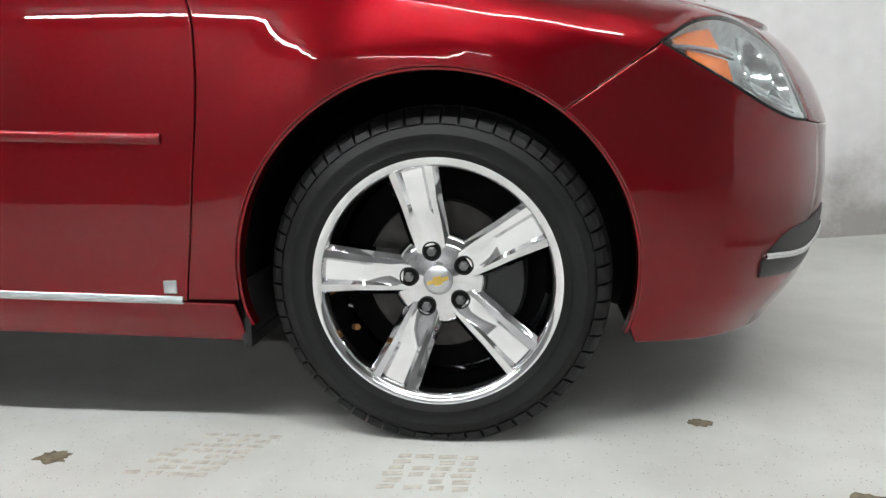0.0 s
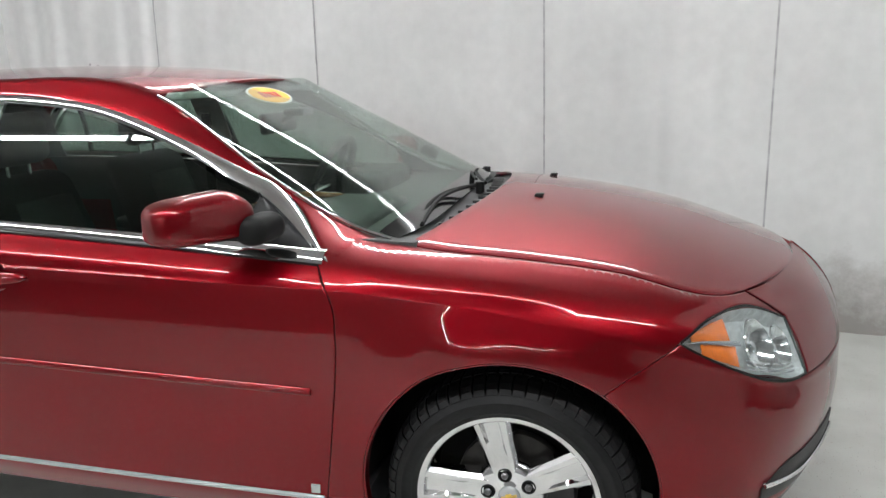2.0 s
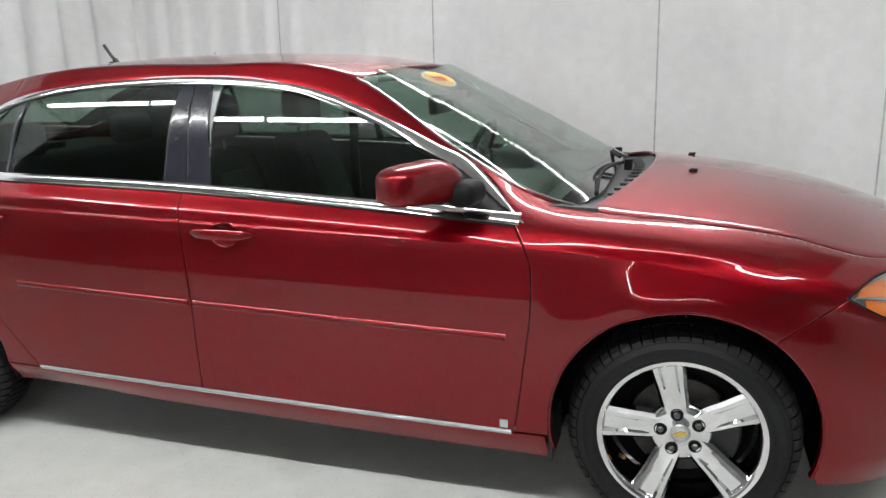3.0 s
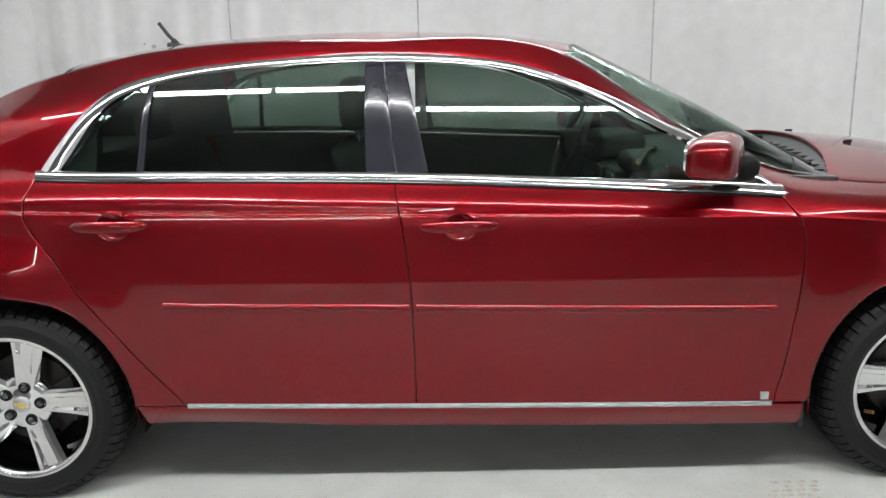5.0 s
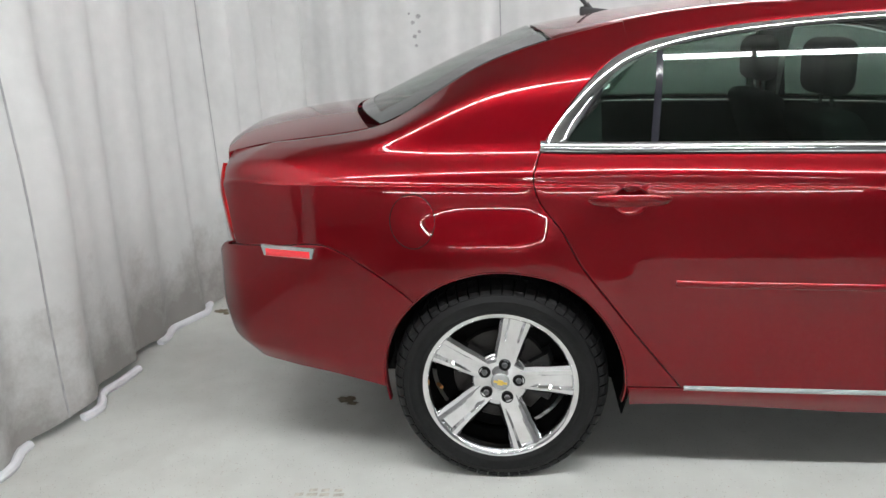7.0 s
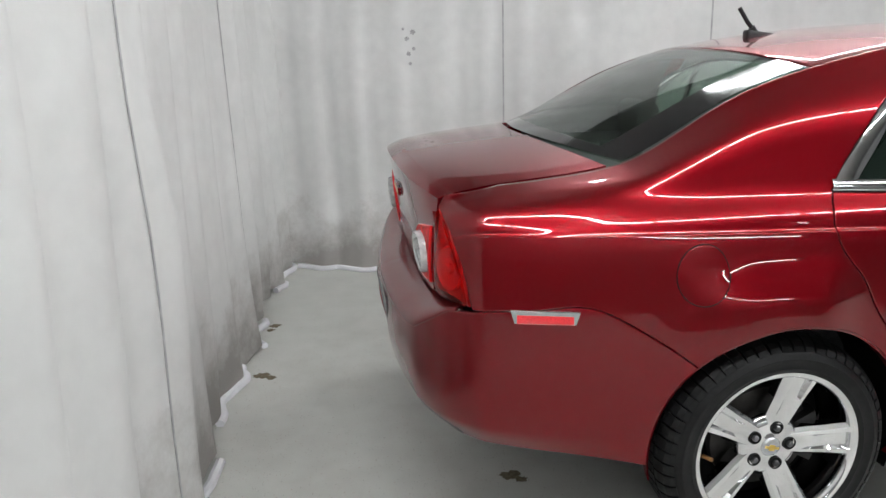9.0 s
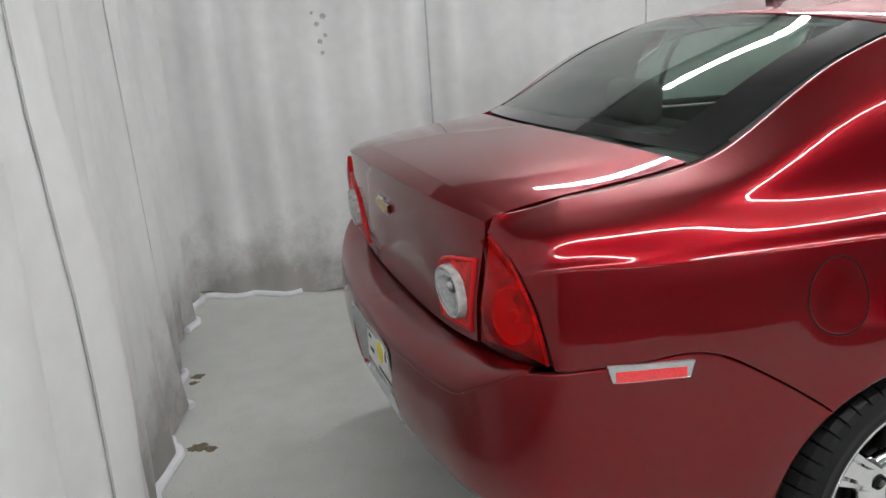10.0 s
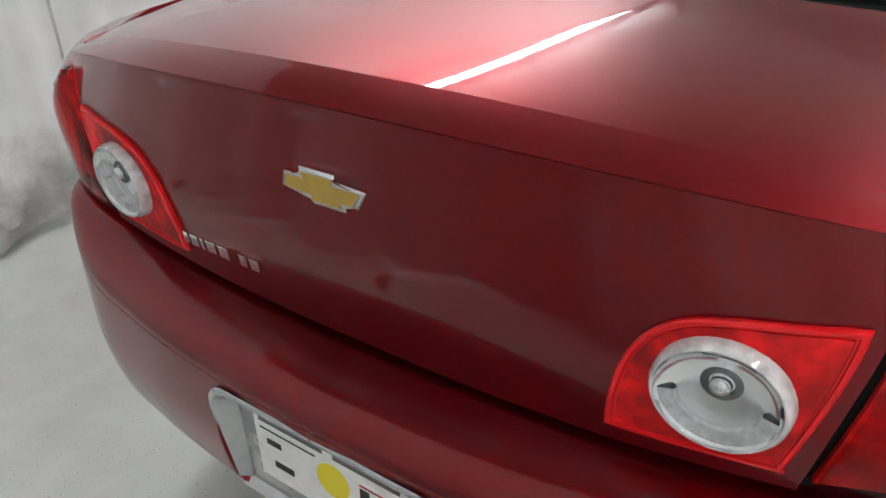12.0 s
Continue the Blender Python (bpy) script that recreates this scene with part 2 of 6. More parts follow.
def sheet(name, P, mat, parent, thick=0.004, roll=0.0, out=None, label="", mirror=False):
    """A closed slab over a grid of points. out: a direction or a point that the outer side faces away from. roll: how far its rim bends in."""
    P = np.array(P, float)
    N = normals(P)
    c = P[P.shape[0] // 2, P.shape[1] // 2]
    away = c - np.array((c[0] * 0.8, 0, 0.5)) if out is None else np.array(out)
    if np.dot(N[P.shape[0] // 2, P.shape[1] // 2], away) < 0:
        N = -N
        flip = True
    else:
        flip = False
    if roll:
        edge = np.zeros(P.shape[:2])
        edge[0, :] = edge[-1, :] = 1
        edge[:, 0] = edge[:, -1] = 1
        P = P - N * (roll * edge)[..., None]
    Q = P - N * thick
    if mirror:
        P, Q = P * (1, -1, 1), Q * (1, -1, 1)
        flip = not flip
    n, m = P.shape[:2]
    verts = np.concatenate([P.reshape(-1, 3), Q.reshape(-1, 3)])
    i, j = np.meshgrid(np.arange(n - 1), np.arange(m - 1), indexing="ij")
    a = (i * m + j).ravel()
    quads = np.stack([a, a + m, a + m + 1, a + 1], 1)
    back = quads[:, ::-1] + n * m
    rim = [k for k in range(m)] + [(r + 1) * m - 1 for r in range(1, n)] + [(n - 1) * m + k for k in range(m - 2, -1, -1)] + [r * m for r in range(n - 2, 0, -1)]
    sides = np.array([(rim[k], rim[(k + 1) % len(rim)], rim[(k + 1) % len(rim)] + n * m, rim[k] + n * m) for k in range(len(rim))])
    if flip:
        quads, back, sides = quads[:, ::-1], back[:, ::-1], sides[:, ::-1]
    faces = np.concatenate([quads, back, sides])
    ob = mesh_object(name, verts, faces.tolist(), mat, parent, True, label)
    ob.data.set_sharp_from_angle(angle=radians(50))
    return ob


def lathe(profile, n, axis="y", closed=True):
    """Vertices and faces of a ring of (radius, along) points turned about an axis."""
    verts, faces = [], []
    k = len(profile)
    for a in range(n):
        t = 2 * math.pi * a / n
        for r, h in profile:
            verts.append((r * math.cos(t), h, r * math.sin(t)))
    for a in range(n):
        b = (a + 1) % n
        for q in range(k if closed else k - 1):
            faces.append((a * k + q, a * k + (q + 1) % k, b * k + (q + 1) % k, b * k + q))
    return verts, faces


def tube(points, radius, sides=8, closed=False, flat=1.0):
    """A bmesh pipe along points."""
    bm = bmesh.new()
    pts = [Vector(p) for p in points]
    rings = []
    for k, p in enumerate(pts):
        a = pts[(k - 1) % len(pts)] if (closed or k) else pts[0]
        b = pts[(k + 1) % len(pts)] if (closed or k < len(pts) - 1) else pts[-1]
        d = (b - a).normalized()
        up = Vector((0, 0, 1)) if abs(d.z) < 0.9 else Vector((0, 1, 0))
        s = d.cross(up).normalized()
        w = s.cross(d).normalized()
        rings.append([bm.verts.new(p + s * math.cos(q * 2 * math.pi / sides) * radius + w * math.sin(q * 2 * math.pi / sides) * radius * flat) for q in range(sides)])
    for k in range(len(rings) - (0 if closed else 1)):
        r, t = rings[k], rings[(k + 1) % len(rings)]
        for q in range(sides):
            bm.faces.new((r[q], r[(q + 1) % sides], t[(q + 1) % sides], t[q]))
    if not closed:
        bm.faces.new(rings[0])
        bm.faces.new(rings[-1])
    return bm


def block(x0, x1, y0, y1, z0, z1, bevel=0.0, segments=2, shape=None):
    """A bevelled block; shape moves its corners before the bevel."""
    bm = bmesh.new()
    bmesh.ops.create_cube(bm, size=1)
    for v in bm.verts:
        v.co = Vector(((x0 + x1) / 2 + v.co.x * (x1 - x0), (y0 + y1) / 2 + v.co.y * (y1 - y0), (z0 + z1) / 2 + v.co.z * (z1 - z0)))
        if shape:
            v.co = Vector(shape(*v.co))
    if bevel:
        bmesh.ops.bevel(bm, geom=bm.edges[:], offset=bevel, segments=segments, affect="EDGES", profile=0.5)
    return bm


def prism(outline, depth, place, bevel=0.0):
    """An outline of (a, b) points drawn out to a depth; place maps (a, b, c) into the world."""
    bm = bmesh.new()
    lo = [bm.verts.new(place(a, b, 0)) for a, b in outline]
    hi = [bm.verts.new(place(a, b, depth)) for a, b in outline]
    bm.faces.new(lo)
    top = bm.faces.new(hi)
    for k in range(len(lo)):
        bm.faces.new((lo[k], lo[(k + 1) % len(lo)], hi[(k + 1) % len(lo)], hi[k]))
    if bevel:
        bmesh.ops.bevel(bm, geom=list(top.edges), offset=bevel, segments=2, affect="EDGES")
    return bm


# ---- the room: coated floor, sheeting hung round the bay, ceiling with strip lights, dim hall behind ----
def slab(name, x0, x1, y0, y1, z0, z1, mat, label, category):
    return tagged(part(name, block(x0, x1, y0, y1, z0, z1), mat, None, "", False), label, category, kind="structure")


CEILING_Z = 3.62
FLOOR_Z = 0.018
CURTAIN_Z = 3.15
slab("floor", -9, 9, -3.5, 6, -0.2, FLOOR_Z, FLOOR, "pale grey speckled coated concrete floor with tyre marks", "floor")
# unseen floor, added dark so that the doors mirror less brightness
slab("floor_hall", -9, 9, -14, -3.5, -0.2, FLOOR_Z - 0.004, HALL_DARK, "unseen floor of the open hall, added dark to dim the doors' reflections", "floor")


def ceiling():
    """Ribbed sheet ceiling."""
    xs = np.arange(-7, 7.001, 0.05)
    z = CEILING_Z + 0.012 * (np.abs(((xs / 0.3) % 1) - 0.5) > 0.4)
    P = np.stack([np.stack([xs, np.full_like(xs, y), z], 1) for y in np.linspace(-13, 5, 7)], 0)
    ob = sheet("ceiling", P, CEIL, None, 0.06, 0, (0, 0, -1))
    return tagged(ob, "pale ribbed metal sheet ceiling", "ceiling", kind="structure")


ceiling()
slab("wall_hall_south", -7, 7, -13.2, -13, 0, CEILING_Z, WALL, "dim grey wall of the open hall", "wall")
slab("wall_hall_west", -7.2, -7, -13, 5, 0, CEILING_Z, WALL, "dim grey side wall of the hall", "wall")
slab("wall_hall_east", 7, 7.2, -13, 5, 0, CEILING_Z, WALL, "dim grey side wall of the hall", "wall")
slab("wall_hall_north", -7, 7, 5, 5.2, 0, CEILING_Z, WALL, "dim grey wall behind the sheeting", "wall")


def folds(t, seed, amp, pitch, where):
    """Soft flutes along a curtain, uneven in width and depth; where: how strongly the cloth is gathered along its length."""
    u = 2 * math.pi * t / pitch + 0.9 * np.sin(t * 1.7 + seed) + 0.6 * np.sin(t * 4.1 + seed * 2.3)
    flute = np.sin(u + 0.45 * np.sin(u)) + 0.14 * np.sin(2.3 * u + seed) + 0.35 * np.sin(t * 2.9 + seed * 1.3)
    return amp * (0.22 + 0.78 * where) * flute * (0.75 + 0.25 * np.sin(t * 2.2 + seed * 3))


def curtain(name, start, end, seed, amp, label, bulge=None, pitch=0.27, gathered=None):
    """A hanging sheet from start to end in plan: pitch: the flutes' usual width; gathered: where the cloth is gathered."""
    a, b = np.array(start, float), np.array(end, float)
    length = np.linalg.norm(b - a)
    d = (b - a) / length
    n = np.array((-d[1], d[0]))
    ts = np.linspace(0, length, int(length / 0.022))
    zs = np.concatenate([[0.004, 0.03, 0.07, 0.13], np.linspace(0.22, CURTAIN_Z, 20)])
    P = np.empty((len(ts), len(zs), 3))
    for k, z in enumerate(zs):
        low = np.exp(-z / 0.30)
        off = folds(ts + 0.018 * np.sin(z * 2.2 + seed) + 0.012 * z, seed, amp * (0.75 + 0.25 * low + 0.10 * np.sin(z * 1.7)), pitch, gathered(ts) if gathered else 1.0)
        off = off + low * 0.030 * np.sin(ts * 5.1 + seed * 3) + 0.012 * np.sin(z * 2.0 + ts * 1.3)
        if bulge:
            off = off + bulge(ts, z)
        lift = low * 0.025 * (np.sin(ts * 3.7 + seed) + 1) if z < 0.2 else 0
        P[:, k, 0] = a[0] + d[0] * ts + n[0] * off
        P[:, k, 1] = a[1] + d[1] * ts + n[1] * off
        P[:, k, 2] = z + lift + FLOOR_Z
    ob = sheet(name, P, CURTAIN, None, 0.003, 0, (*n, 0))
    tagged(ob, label, "curtain", kind="structure")
    return P, n


def strip_down(name, P, n, t_index, width, mat, label, lift=0.004):
    """A narrow tape that follows the curtain's hang from top to foot."""
    col = P[t_index]
    nxt = P[min(t_index + 1, len(P) - 1)]
    d = nxt - col
    d = d / (np.linalg.norm(d, axis=1, keepdims=True) + 1e-9)
    n3 = np.array((n[0], n[1], 0))
    A = col + n3 * lift - d * width / 2
    B = col + n3 * lift + d * width / 2
    ob = sheet(name, np.stack([A, B], 0), mat, None, 0.002, 0, n3)
    return tagged(ob, label, "seam", kind="structure")


RIGHT_X = 3.55


def slump(t, z):
    """The back sheet's foot lies forward and crumpled behind the car's tail."""
    near = np.exp(-((t - 5.90) / 0.50) ** 2)
    creases = 0.030 * np.sin(t * 23 + z * 31) + 0.022 * np.sin(t * 41 - z * 47 + 1.0)
    return near * 0.20 * np.exp(-z / 0.22) + np.exp(-((t - 5.5) / 0.28) ** 2) * creases * np.exp(-((z - 0.10) / 0.13) ** 2)


def billow(t, z):
    """The left sheet turns out of the corner, and is pushed into the bay low down beside the car's tail."""
    q = np.clip((1.34 - z) / 0.40, 0, 1) * np.clip(z / 0.7, 0, 1)
    return -0.13 * (1 - np.exp(-t / 0.35)) + 0.05 * np.exp(-((t - 2.85) / 0.20) ** 2) * q


back_P, back_n = curtain("curtain_back", (RIGHT_X, 1.45), (-3.40, 2.50), 1.7, 0.027, "off-white plastic sheeting hung in soft vertical folds, grimy at its foot", bulge=slump, gathered=lambda t: np.clip((t - 4.3) / 0.9, 0.12, 1))
left_P, left_n = curtain("curtain_left", (-2.87, 2.46), (-3.02, -2.6), 4.1, 0.040, "off-white sheeting with deep folds, grimy at its foot", bulge=billow, pitch=0.36)
right_P, right_n = curtain("curtain_right", (RIGHT_X, -1.2), (RIGHT_X, 1.48), 2.9, 0.034, "off-white sheeting hung in folds with a dark foot", pitch=0.30)

for x in (2.42, 1.23, -0.21, -1.47):
    k = int(np.argmin(np.abs(back_P[:, 12, 0] - x)))
    strip_down("sheet_seam", back_P, back_n, k, 0.010, SEAMTAPE, "narrow grey vertical seam between two sheets")
for y in (1.0, -0.57):
    k = int(np.argmin(np.abs(left_P[:, 12, 1] - y)))
    strip_down("sheet_seam", left_P, left_n, k, 0.008, SEAMTAPE, "narrow grey vertical seam between two sheets")


def hem(name, P, n, lo, hi, label):
    """A bright white roll along a curtain's foot, in place of light leaking under it."""
    foot = P[lo:hi, 0]
    pts = [(p[0] + n[0] * (0.010 + 0.004 * math.sin(k * 0.9)), p[1] + n[1] * (0.010 + 0.004 * math.sin(k * 0.9)), 0.013 + FLOOR_Z) for k, p in enumerate(foot[::2])]
    ob = part(name, tube(pts, 0.019, 8, flat=0.9), LIGHTGAP_AND_CHANNEL)
    return tagged(ob, label, "hem", kind="structure")


for k0, k1 in ((0.0, 0.12), (0.22, 0.30), (0.34, 0.45), (0.50, 0.60), (0.63, 1.0)):
    hem("trim_lightgap_left", left_P, left_n, 2 + int(k0 * (len(left_P) - 4)), 2 + int(k1 * (len(left_P) - 4)), "bright white wavy roll in place of light leaking under the sheeting")
kb = int(np.argmin(np.abs(back_P[:, 0, 0] + 2.34)))
ke = int(np.argmin(np.abs(back_P[:, 0, 0] + 2.86)))
hem("trim_lightgap_back", back_P, back_n, kb, ke, "bright white roll in place of light leaking under the sheeting's foot")


def rail_pipe(name, P):
    """Steel pipe from which a curtain hangs."""
    a, b = P[0, -1], P[-1, -1]
    ob = part(name, tube([(a[0], a[1], CURTAIN_Z + 0.02), (b[0], b[1], CURTAIN_Z + 0.02)], 0.024, 12), SEAL)
    tagged(ob, "dark steel curtain pipe along the top of the sheeting", "pipe", kind="structure")


rail_pipe("trim_pipe_back", back_P)
rail_pipe("trim_pipe_left", left_P)
rail_pipe("trim_pipe_right", right_P)


def cord():
    """Black cord along the foot of the sheeting in the front corner."""
    pts = []
    for k, p in enumerate(right_P[:, 0][::3]):
        pts.append((p[0] + right_n[0] * 0.03 + 0.008 * math.sin(k * 1.7), p[1], 0.012 + FLOOR_Z))
    ob = part("power_cord", tube(pts, 0.012, 8), SEAL)
    tagged(ob, "black rubber cord lying along the sheeting's foot", "cord")


cord()


def light_row(y, group, first=-3, last=3):
    """Bare tubes end to end: a white channel with one lit tube and two end caps."""
    for k in range(first, last + 1):
        x = k * 1.235 - 0.47
        base = part("strip_light", block(x - 0.612, x + 0.612, y - 0.06, y + 0.06, CEILING_Z - 0.075, CEILING_Z - 0.012, 0.006), LIGHTGAP_AND_CHANNEL)
        tagged(base, "white fluorescent strip light, lit, fixed under the ceiling", "strip light", group)
        part("tube", tube([(x - 0.595, y, CEILING_Z - 0.10), (x + 0.595, y, CEILING_Z - 0.10)], 0.041, 12), LIT, base, "glowing white tube")
        for e in (-0.604, 0.604):
            part("end_cap", block(x + e - 0.009, x + e + 0.009, y - 0.03, y + 0.03, CEILING_Z - 0.135, CEILING_Z - 0.07, 0.003), LIGHTGAP_AND_CHANNEL, base)


light_row(-2.28, "strip lights over the car's near side", -2, 3)
light_row(1.95, "strip lights over the far sheeting", 0, 3)
light_row(-10.8, "strip lights over the open hall", -4, 3)


def blotch(name, x, y, r, mat, label, seed, z=0.002, stretch=1.0, plane="floor"):
    """A flat irregular spot."""
    rnd = random.Random(seed)
    pts = []
    for k in range(22):
        a = 2 * math.pi * k / 22
        q = r * (0.6 + 0.5 * rnd.random())
        pts.append((q * math.cos(a) * stretch, q * math.sin(a)))
    if plane == "floor":
        bm = prism(pts, 0.003, lambda a, b, c: (x + a, y + b, c - 0.001 + FLOOR_Z))
    else:
        bm = prism(pts, 0.003, lambda a, b, c: (x + a, y - c, z + b))
    return tagged(part(name, bm, mat, None, "", False), label, "mark")


for x, y, r, sd in ((-2.93, 1.28, 0.026, 1), (-2.95, 1.22, 0.018, 2), (-2.95, 0.66, 0.032, 3), (-2.91, 0.63, 0.022, 4), (-2.05, -0.34, 0.03, 5), (-2.02, -0.37, 0.018, 8), (1.95, -0.73, 0.02, 6), (0.70, -0.99, 0.03, 7), (2.16, -1.03, 0.03, 12), (2.13, -1.06, 0.025, 13)):
    blotch("mud_spot", x, y, r, MUD, "small dried brown mud spot on the floor", sd, stretch=1.3)


def tread_print(x, y, n, turn, label):
    """Faint print of tyre blocks left on the floor: short slanted bars in rows."""
    rnd = random.Random(int(x * 100))
    base = None
    for i in range(n):
        for j in range(4):
            if rnd.random() < 0.15:
                continue
            cx, cy = x + (j - 1.5) * 0.042 + rnd.uniform(-0.004, 0.004) + i * turn, y - i * 0.024
            w, h = 0.016 + rnd.uniform(-0.004, 0.003), 0.007
            bm = prism([(-w, -h), (w, -h + 0.004), (w, h + 0.004), (-w, h)], 0.0014, lambda a, b, c: (cx + a, cy + b, c - 0.0004 + FLOOR_Z))
            if base is None:
                base = tagged(part("tyre_print", bm, GRIME, None, "", False), label, "tyre print")
            else:
                part("print_bar", bm, GRIME, base, "", False)


tread_print(1.43, -0.93, 6, -0.002, "faint dusty print of a tyre tread on the floor")
tread_print(1.03, -0.87, 8, -0.012, "faint dusty print of a tyre tread on the floor")
tread_print(-2.0, -0.95, 6, 0.004, "faint dusty print of a tyre tread on the floor")
for dx, dz, r, sd in ((0, 0, 0.02, 21), (0.035, 0.03, 0.016, 22), (-0.01, 0.09, 0.02, 23), (0.03, 0.13, 0.022, 24), (-0.03, 0.15, 0.012, 25), (0.01, -0.06, 0.015, 26)):
    k = int(np.argmin(np.abs(back_P[:, 12, 0] - (-2.06 + dx))))
    blotch("scuff_mark", -2.06 + dx, float(back_P[k, 12, 1]) - 0.003, r * 0.8, SCUFF, "small grey scuff on the white sheeting", sd, 1.37 + dz, 1.0, "wall")


# ---- the car: one shell of section lines; every panel is cut from it ----
BX = np.array([-2.44, -2.433, -2.412, -2.375, -2.32, -2.25, -2.15, -2.0, -1.75, -1.43, -0.9, 0.0, 0.9, 1.43, 1.68, 1.85, 2.0, 2.13, 2.24, 2.33, 2.385])
BY = np.array([0.0, 0.2, 0.42, 0.60, 0.70, 0.762, 0.790, 0.812, 0.847, 0.863, 0.882, 0.89, 0.886, 0.872, 0.850, 0.822, 0.755, 0.64, 0.47, 0.25, 0.0])
BS = np.concatenate([[0], np.cumsum(np.hypot(np.diff(BX), np.diff(BY)))])
BS = BS - np.interp(0.0, BX, BS)
plan_x, plan_y = spline(BS, BX), spline(BS, BY)
S_REAR, S_FRONT = BS[0], BS[-1]


def at(x):
    """The station along the plan outline, from the car's length."""
    return np.interp(x, BX, BS)


ST = np.array([S_REAR, at(-2.375), at(-2.27), at(-2.05), at(-1.84), -1.43, -1.1, -0.3, 0.33, 0.71, 1.0, 1.17, 1.43, 1.70, at(1.97), at(2.15), S_FRONT])
# height and inset of each section line at those stations, from the sill up to the roof's edge
LINES = [
    ([0.36, 0.36, 0.37, 0.352, 0.324, 0.22, 0.25, 0.235, 0.22, 0.212, 0.205, 0.2, 0.2, 0.212, 0.2, 0.185, 0.18], [0.1, 0.09, 0.07, 0.04, 0.02, 0.02, 0.05, 0.05, 0.05, 0.05, 0.05, 0.04, 0.03, 0.015, 0.04, 0.08, 0.1]),
    ([0.45, 0.45, 0.45, 0.425, 0.40, 0.34, 0.335, 0.322, 0.31, 0.302, 0.298, 0.3, 0.3, 0.3, 0.3, 0.3, 0.3], [0.015, 0.015, 0.015, 0.01, 0.01, 0.01, 0.012, 0.012, 0.012, 0.012, 0.012, 0.01, 0.01, 0.004, 0.008, 0.02, 0.03]),
    ([0.56, 0.56, 0.57, 0.6, 0.63, 0.66, 0.66, 0.645, 0.635, 0.63, 0.62, 0.63, 0.64, 0.6, 0.54, 0.5, 0.5], [0, 0, 0, 0, 0, 0, 0, 0, 0, 0, 0, 0, 0, 0, 0, 0, 0]),
    ([0.7, 0.9, 0.962, 0.962, 0.96, 0.952, 0.945, 0.922, 0.905, 0.893, 0.884, 0.87, 0.84, 0.77, 0.68, 0.61, 0.61], [0.004, 0.018, 0.02, 0.022, 0.022, 0.018, 0.012, 0.01, 0.01, 0.01, 0.01, 0.01, 0.01, 0.008, 0.004, 0.004, 0.004]),
    ([0.8, 0.955, 0.982, 0.982, 0.988, 0.984, 0.978, 0.954, 0.932, 0.916, 0.904, 0.892, 0.878, 0.825, 0.755, 0.7, 0.7], [0.02, 0.035, 0.034, 0.036, 0.042, 0.036, 0.026, 0.024, 0.024, 0.024, 0.024, 0.021, 0.022, 0.025, 0.025, 0.03, 0.03]),
    ([0.88, 0.992, 1.022, 1.034, 1.040, 1.046, 1.044, 1.016, 0.986, 0.963, 0.945, 0.925, 0.905, 0.863, 0.8, 0.76, 0.76], [0.04, 0.05, 0.066, 0.076, 0.090, 0.089, 0.077, 0.077, 0.077, 0.073, 0.069, 0.055, 0.055, 0.062, 0.055, 0.065, 0.065]),
    ([0.95, 1.020, 1.046, 1.060, 1.078, 1.205, 1.24, 1.235, 1.182, 1.045, 0.972, 0.95, 0.93, 0.892, 0.833, 0.805, 0.81], [0.06, 0.068, 0.115, 0.125, 0.13, 0.15, 0.148, 0.162, 0.192, 0.160, 0.135, 0.115, 0.115, 0.115, 0.085, 0.1, 0.11]),
    ([1, 1.050, 1.070, 1.084, 1.112, 1.305, 1.388, 1.424, 1.366, 1.125, 0.992, 0.967, 0.946, 0.912, 0.855, 0.84, 0.85], [0.08, 0.088, 0.188, 0.215, 0.25, 0.275, 0.29, 0.303, 0.345, 0.305, 0.238, 0.185, 0.168, 0.165, 0.125, 0.145, 0.16]),
]
# a narrow ledge just over the crease, fading out towards the nose
FADE = spline([S_REAR, at(-2.30), at(-2.1), 0.9, 1.25, 1.5, S_FRONT], [0, .3, 1, 1, .9, .2, 0])
LINES.insert(4, ([z + 0.008 for z in LINES[3][0]], [d + 0.0006 + 0.0040 * float(FADE(s)) for d, s in zip(LINES[3][1], ST)]))
LZ = [spline(ST, z) for z, d in LINES]
LD = [spline(ST, d) for z, d in LINES]
top_z = LZ[8]


def flare(s, z):
    """The body swells softly round each wheel arch."""
    out = 0
    x = plan_x(s)
    soft = lambda v: np.clip(v, 0, 1) ** 2 * (3 - 2 * np.clip(v, 0, 1))
    # haunches: a sloping ledge over each arch, sharp at its front or rear end and fading at the other
    for top, height, size, span in ((.892, .125, .036, soft((-1.20 - x) / .17) * soft((x + 1.77) / .26)), (.868, .112, .030, soft((x - 1.19) / .15) * soft((1.86 - x) / .36))):
        u = np.clip((top - z) / height, 0, 1)
        r = 0.18
        ramp = np.where(u < r, u * u / (2 * r * (1 - r)), np.where(u > 1 - r, 1 - (1 - u) ** 2 / (2 * r * (1 - r)), (u - r / 2) / (1 - r)))
        out = out + size * ramp * span * np.clip((z - .25) / .3, 0, 1)
    for cx, cz, size in ((1.425, .350, .006), (-1.418, .345, .006)):
        r = np.hypot(plan_x(s) - cx, z - cz)
        q = np.clip((.56 - r) / .17, 0, 1)
        out = out + size * q * q * (3 - 2 * q) * np.clip((z - .30) / .2, 0, 1)
    return out


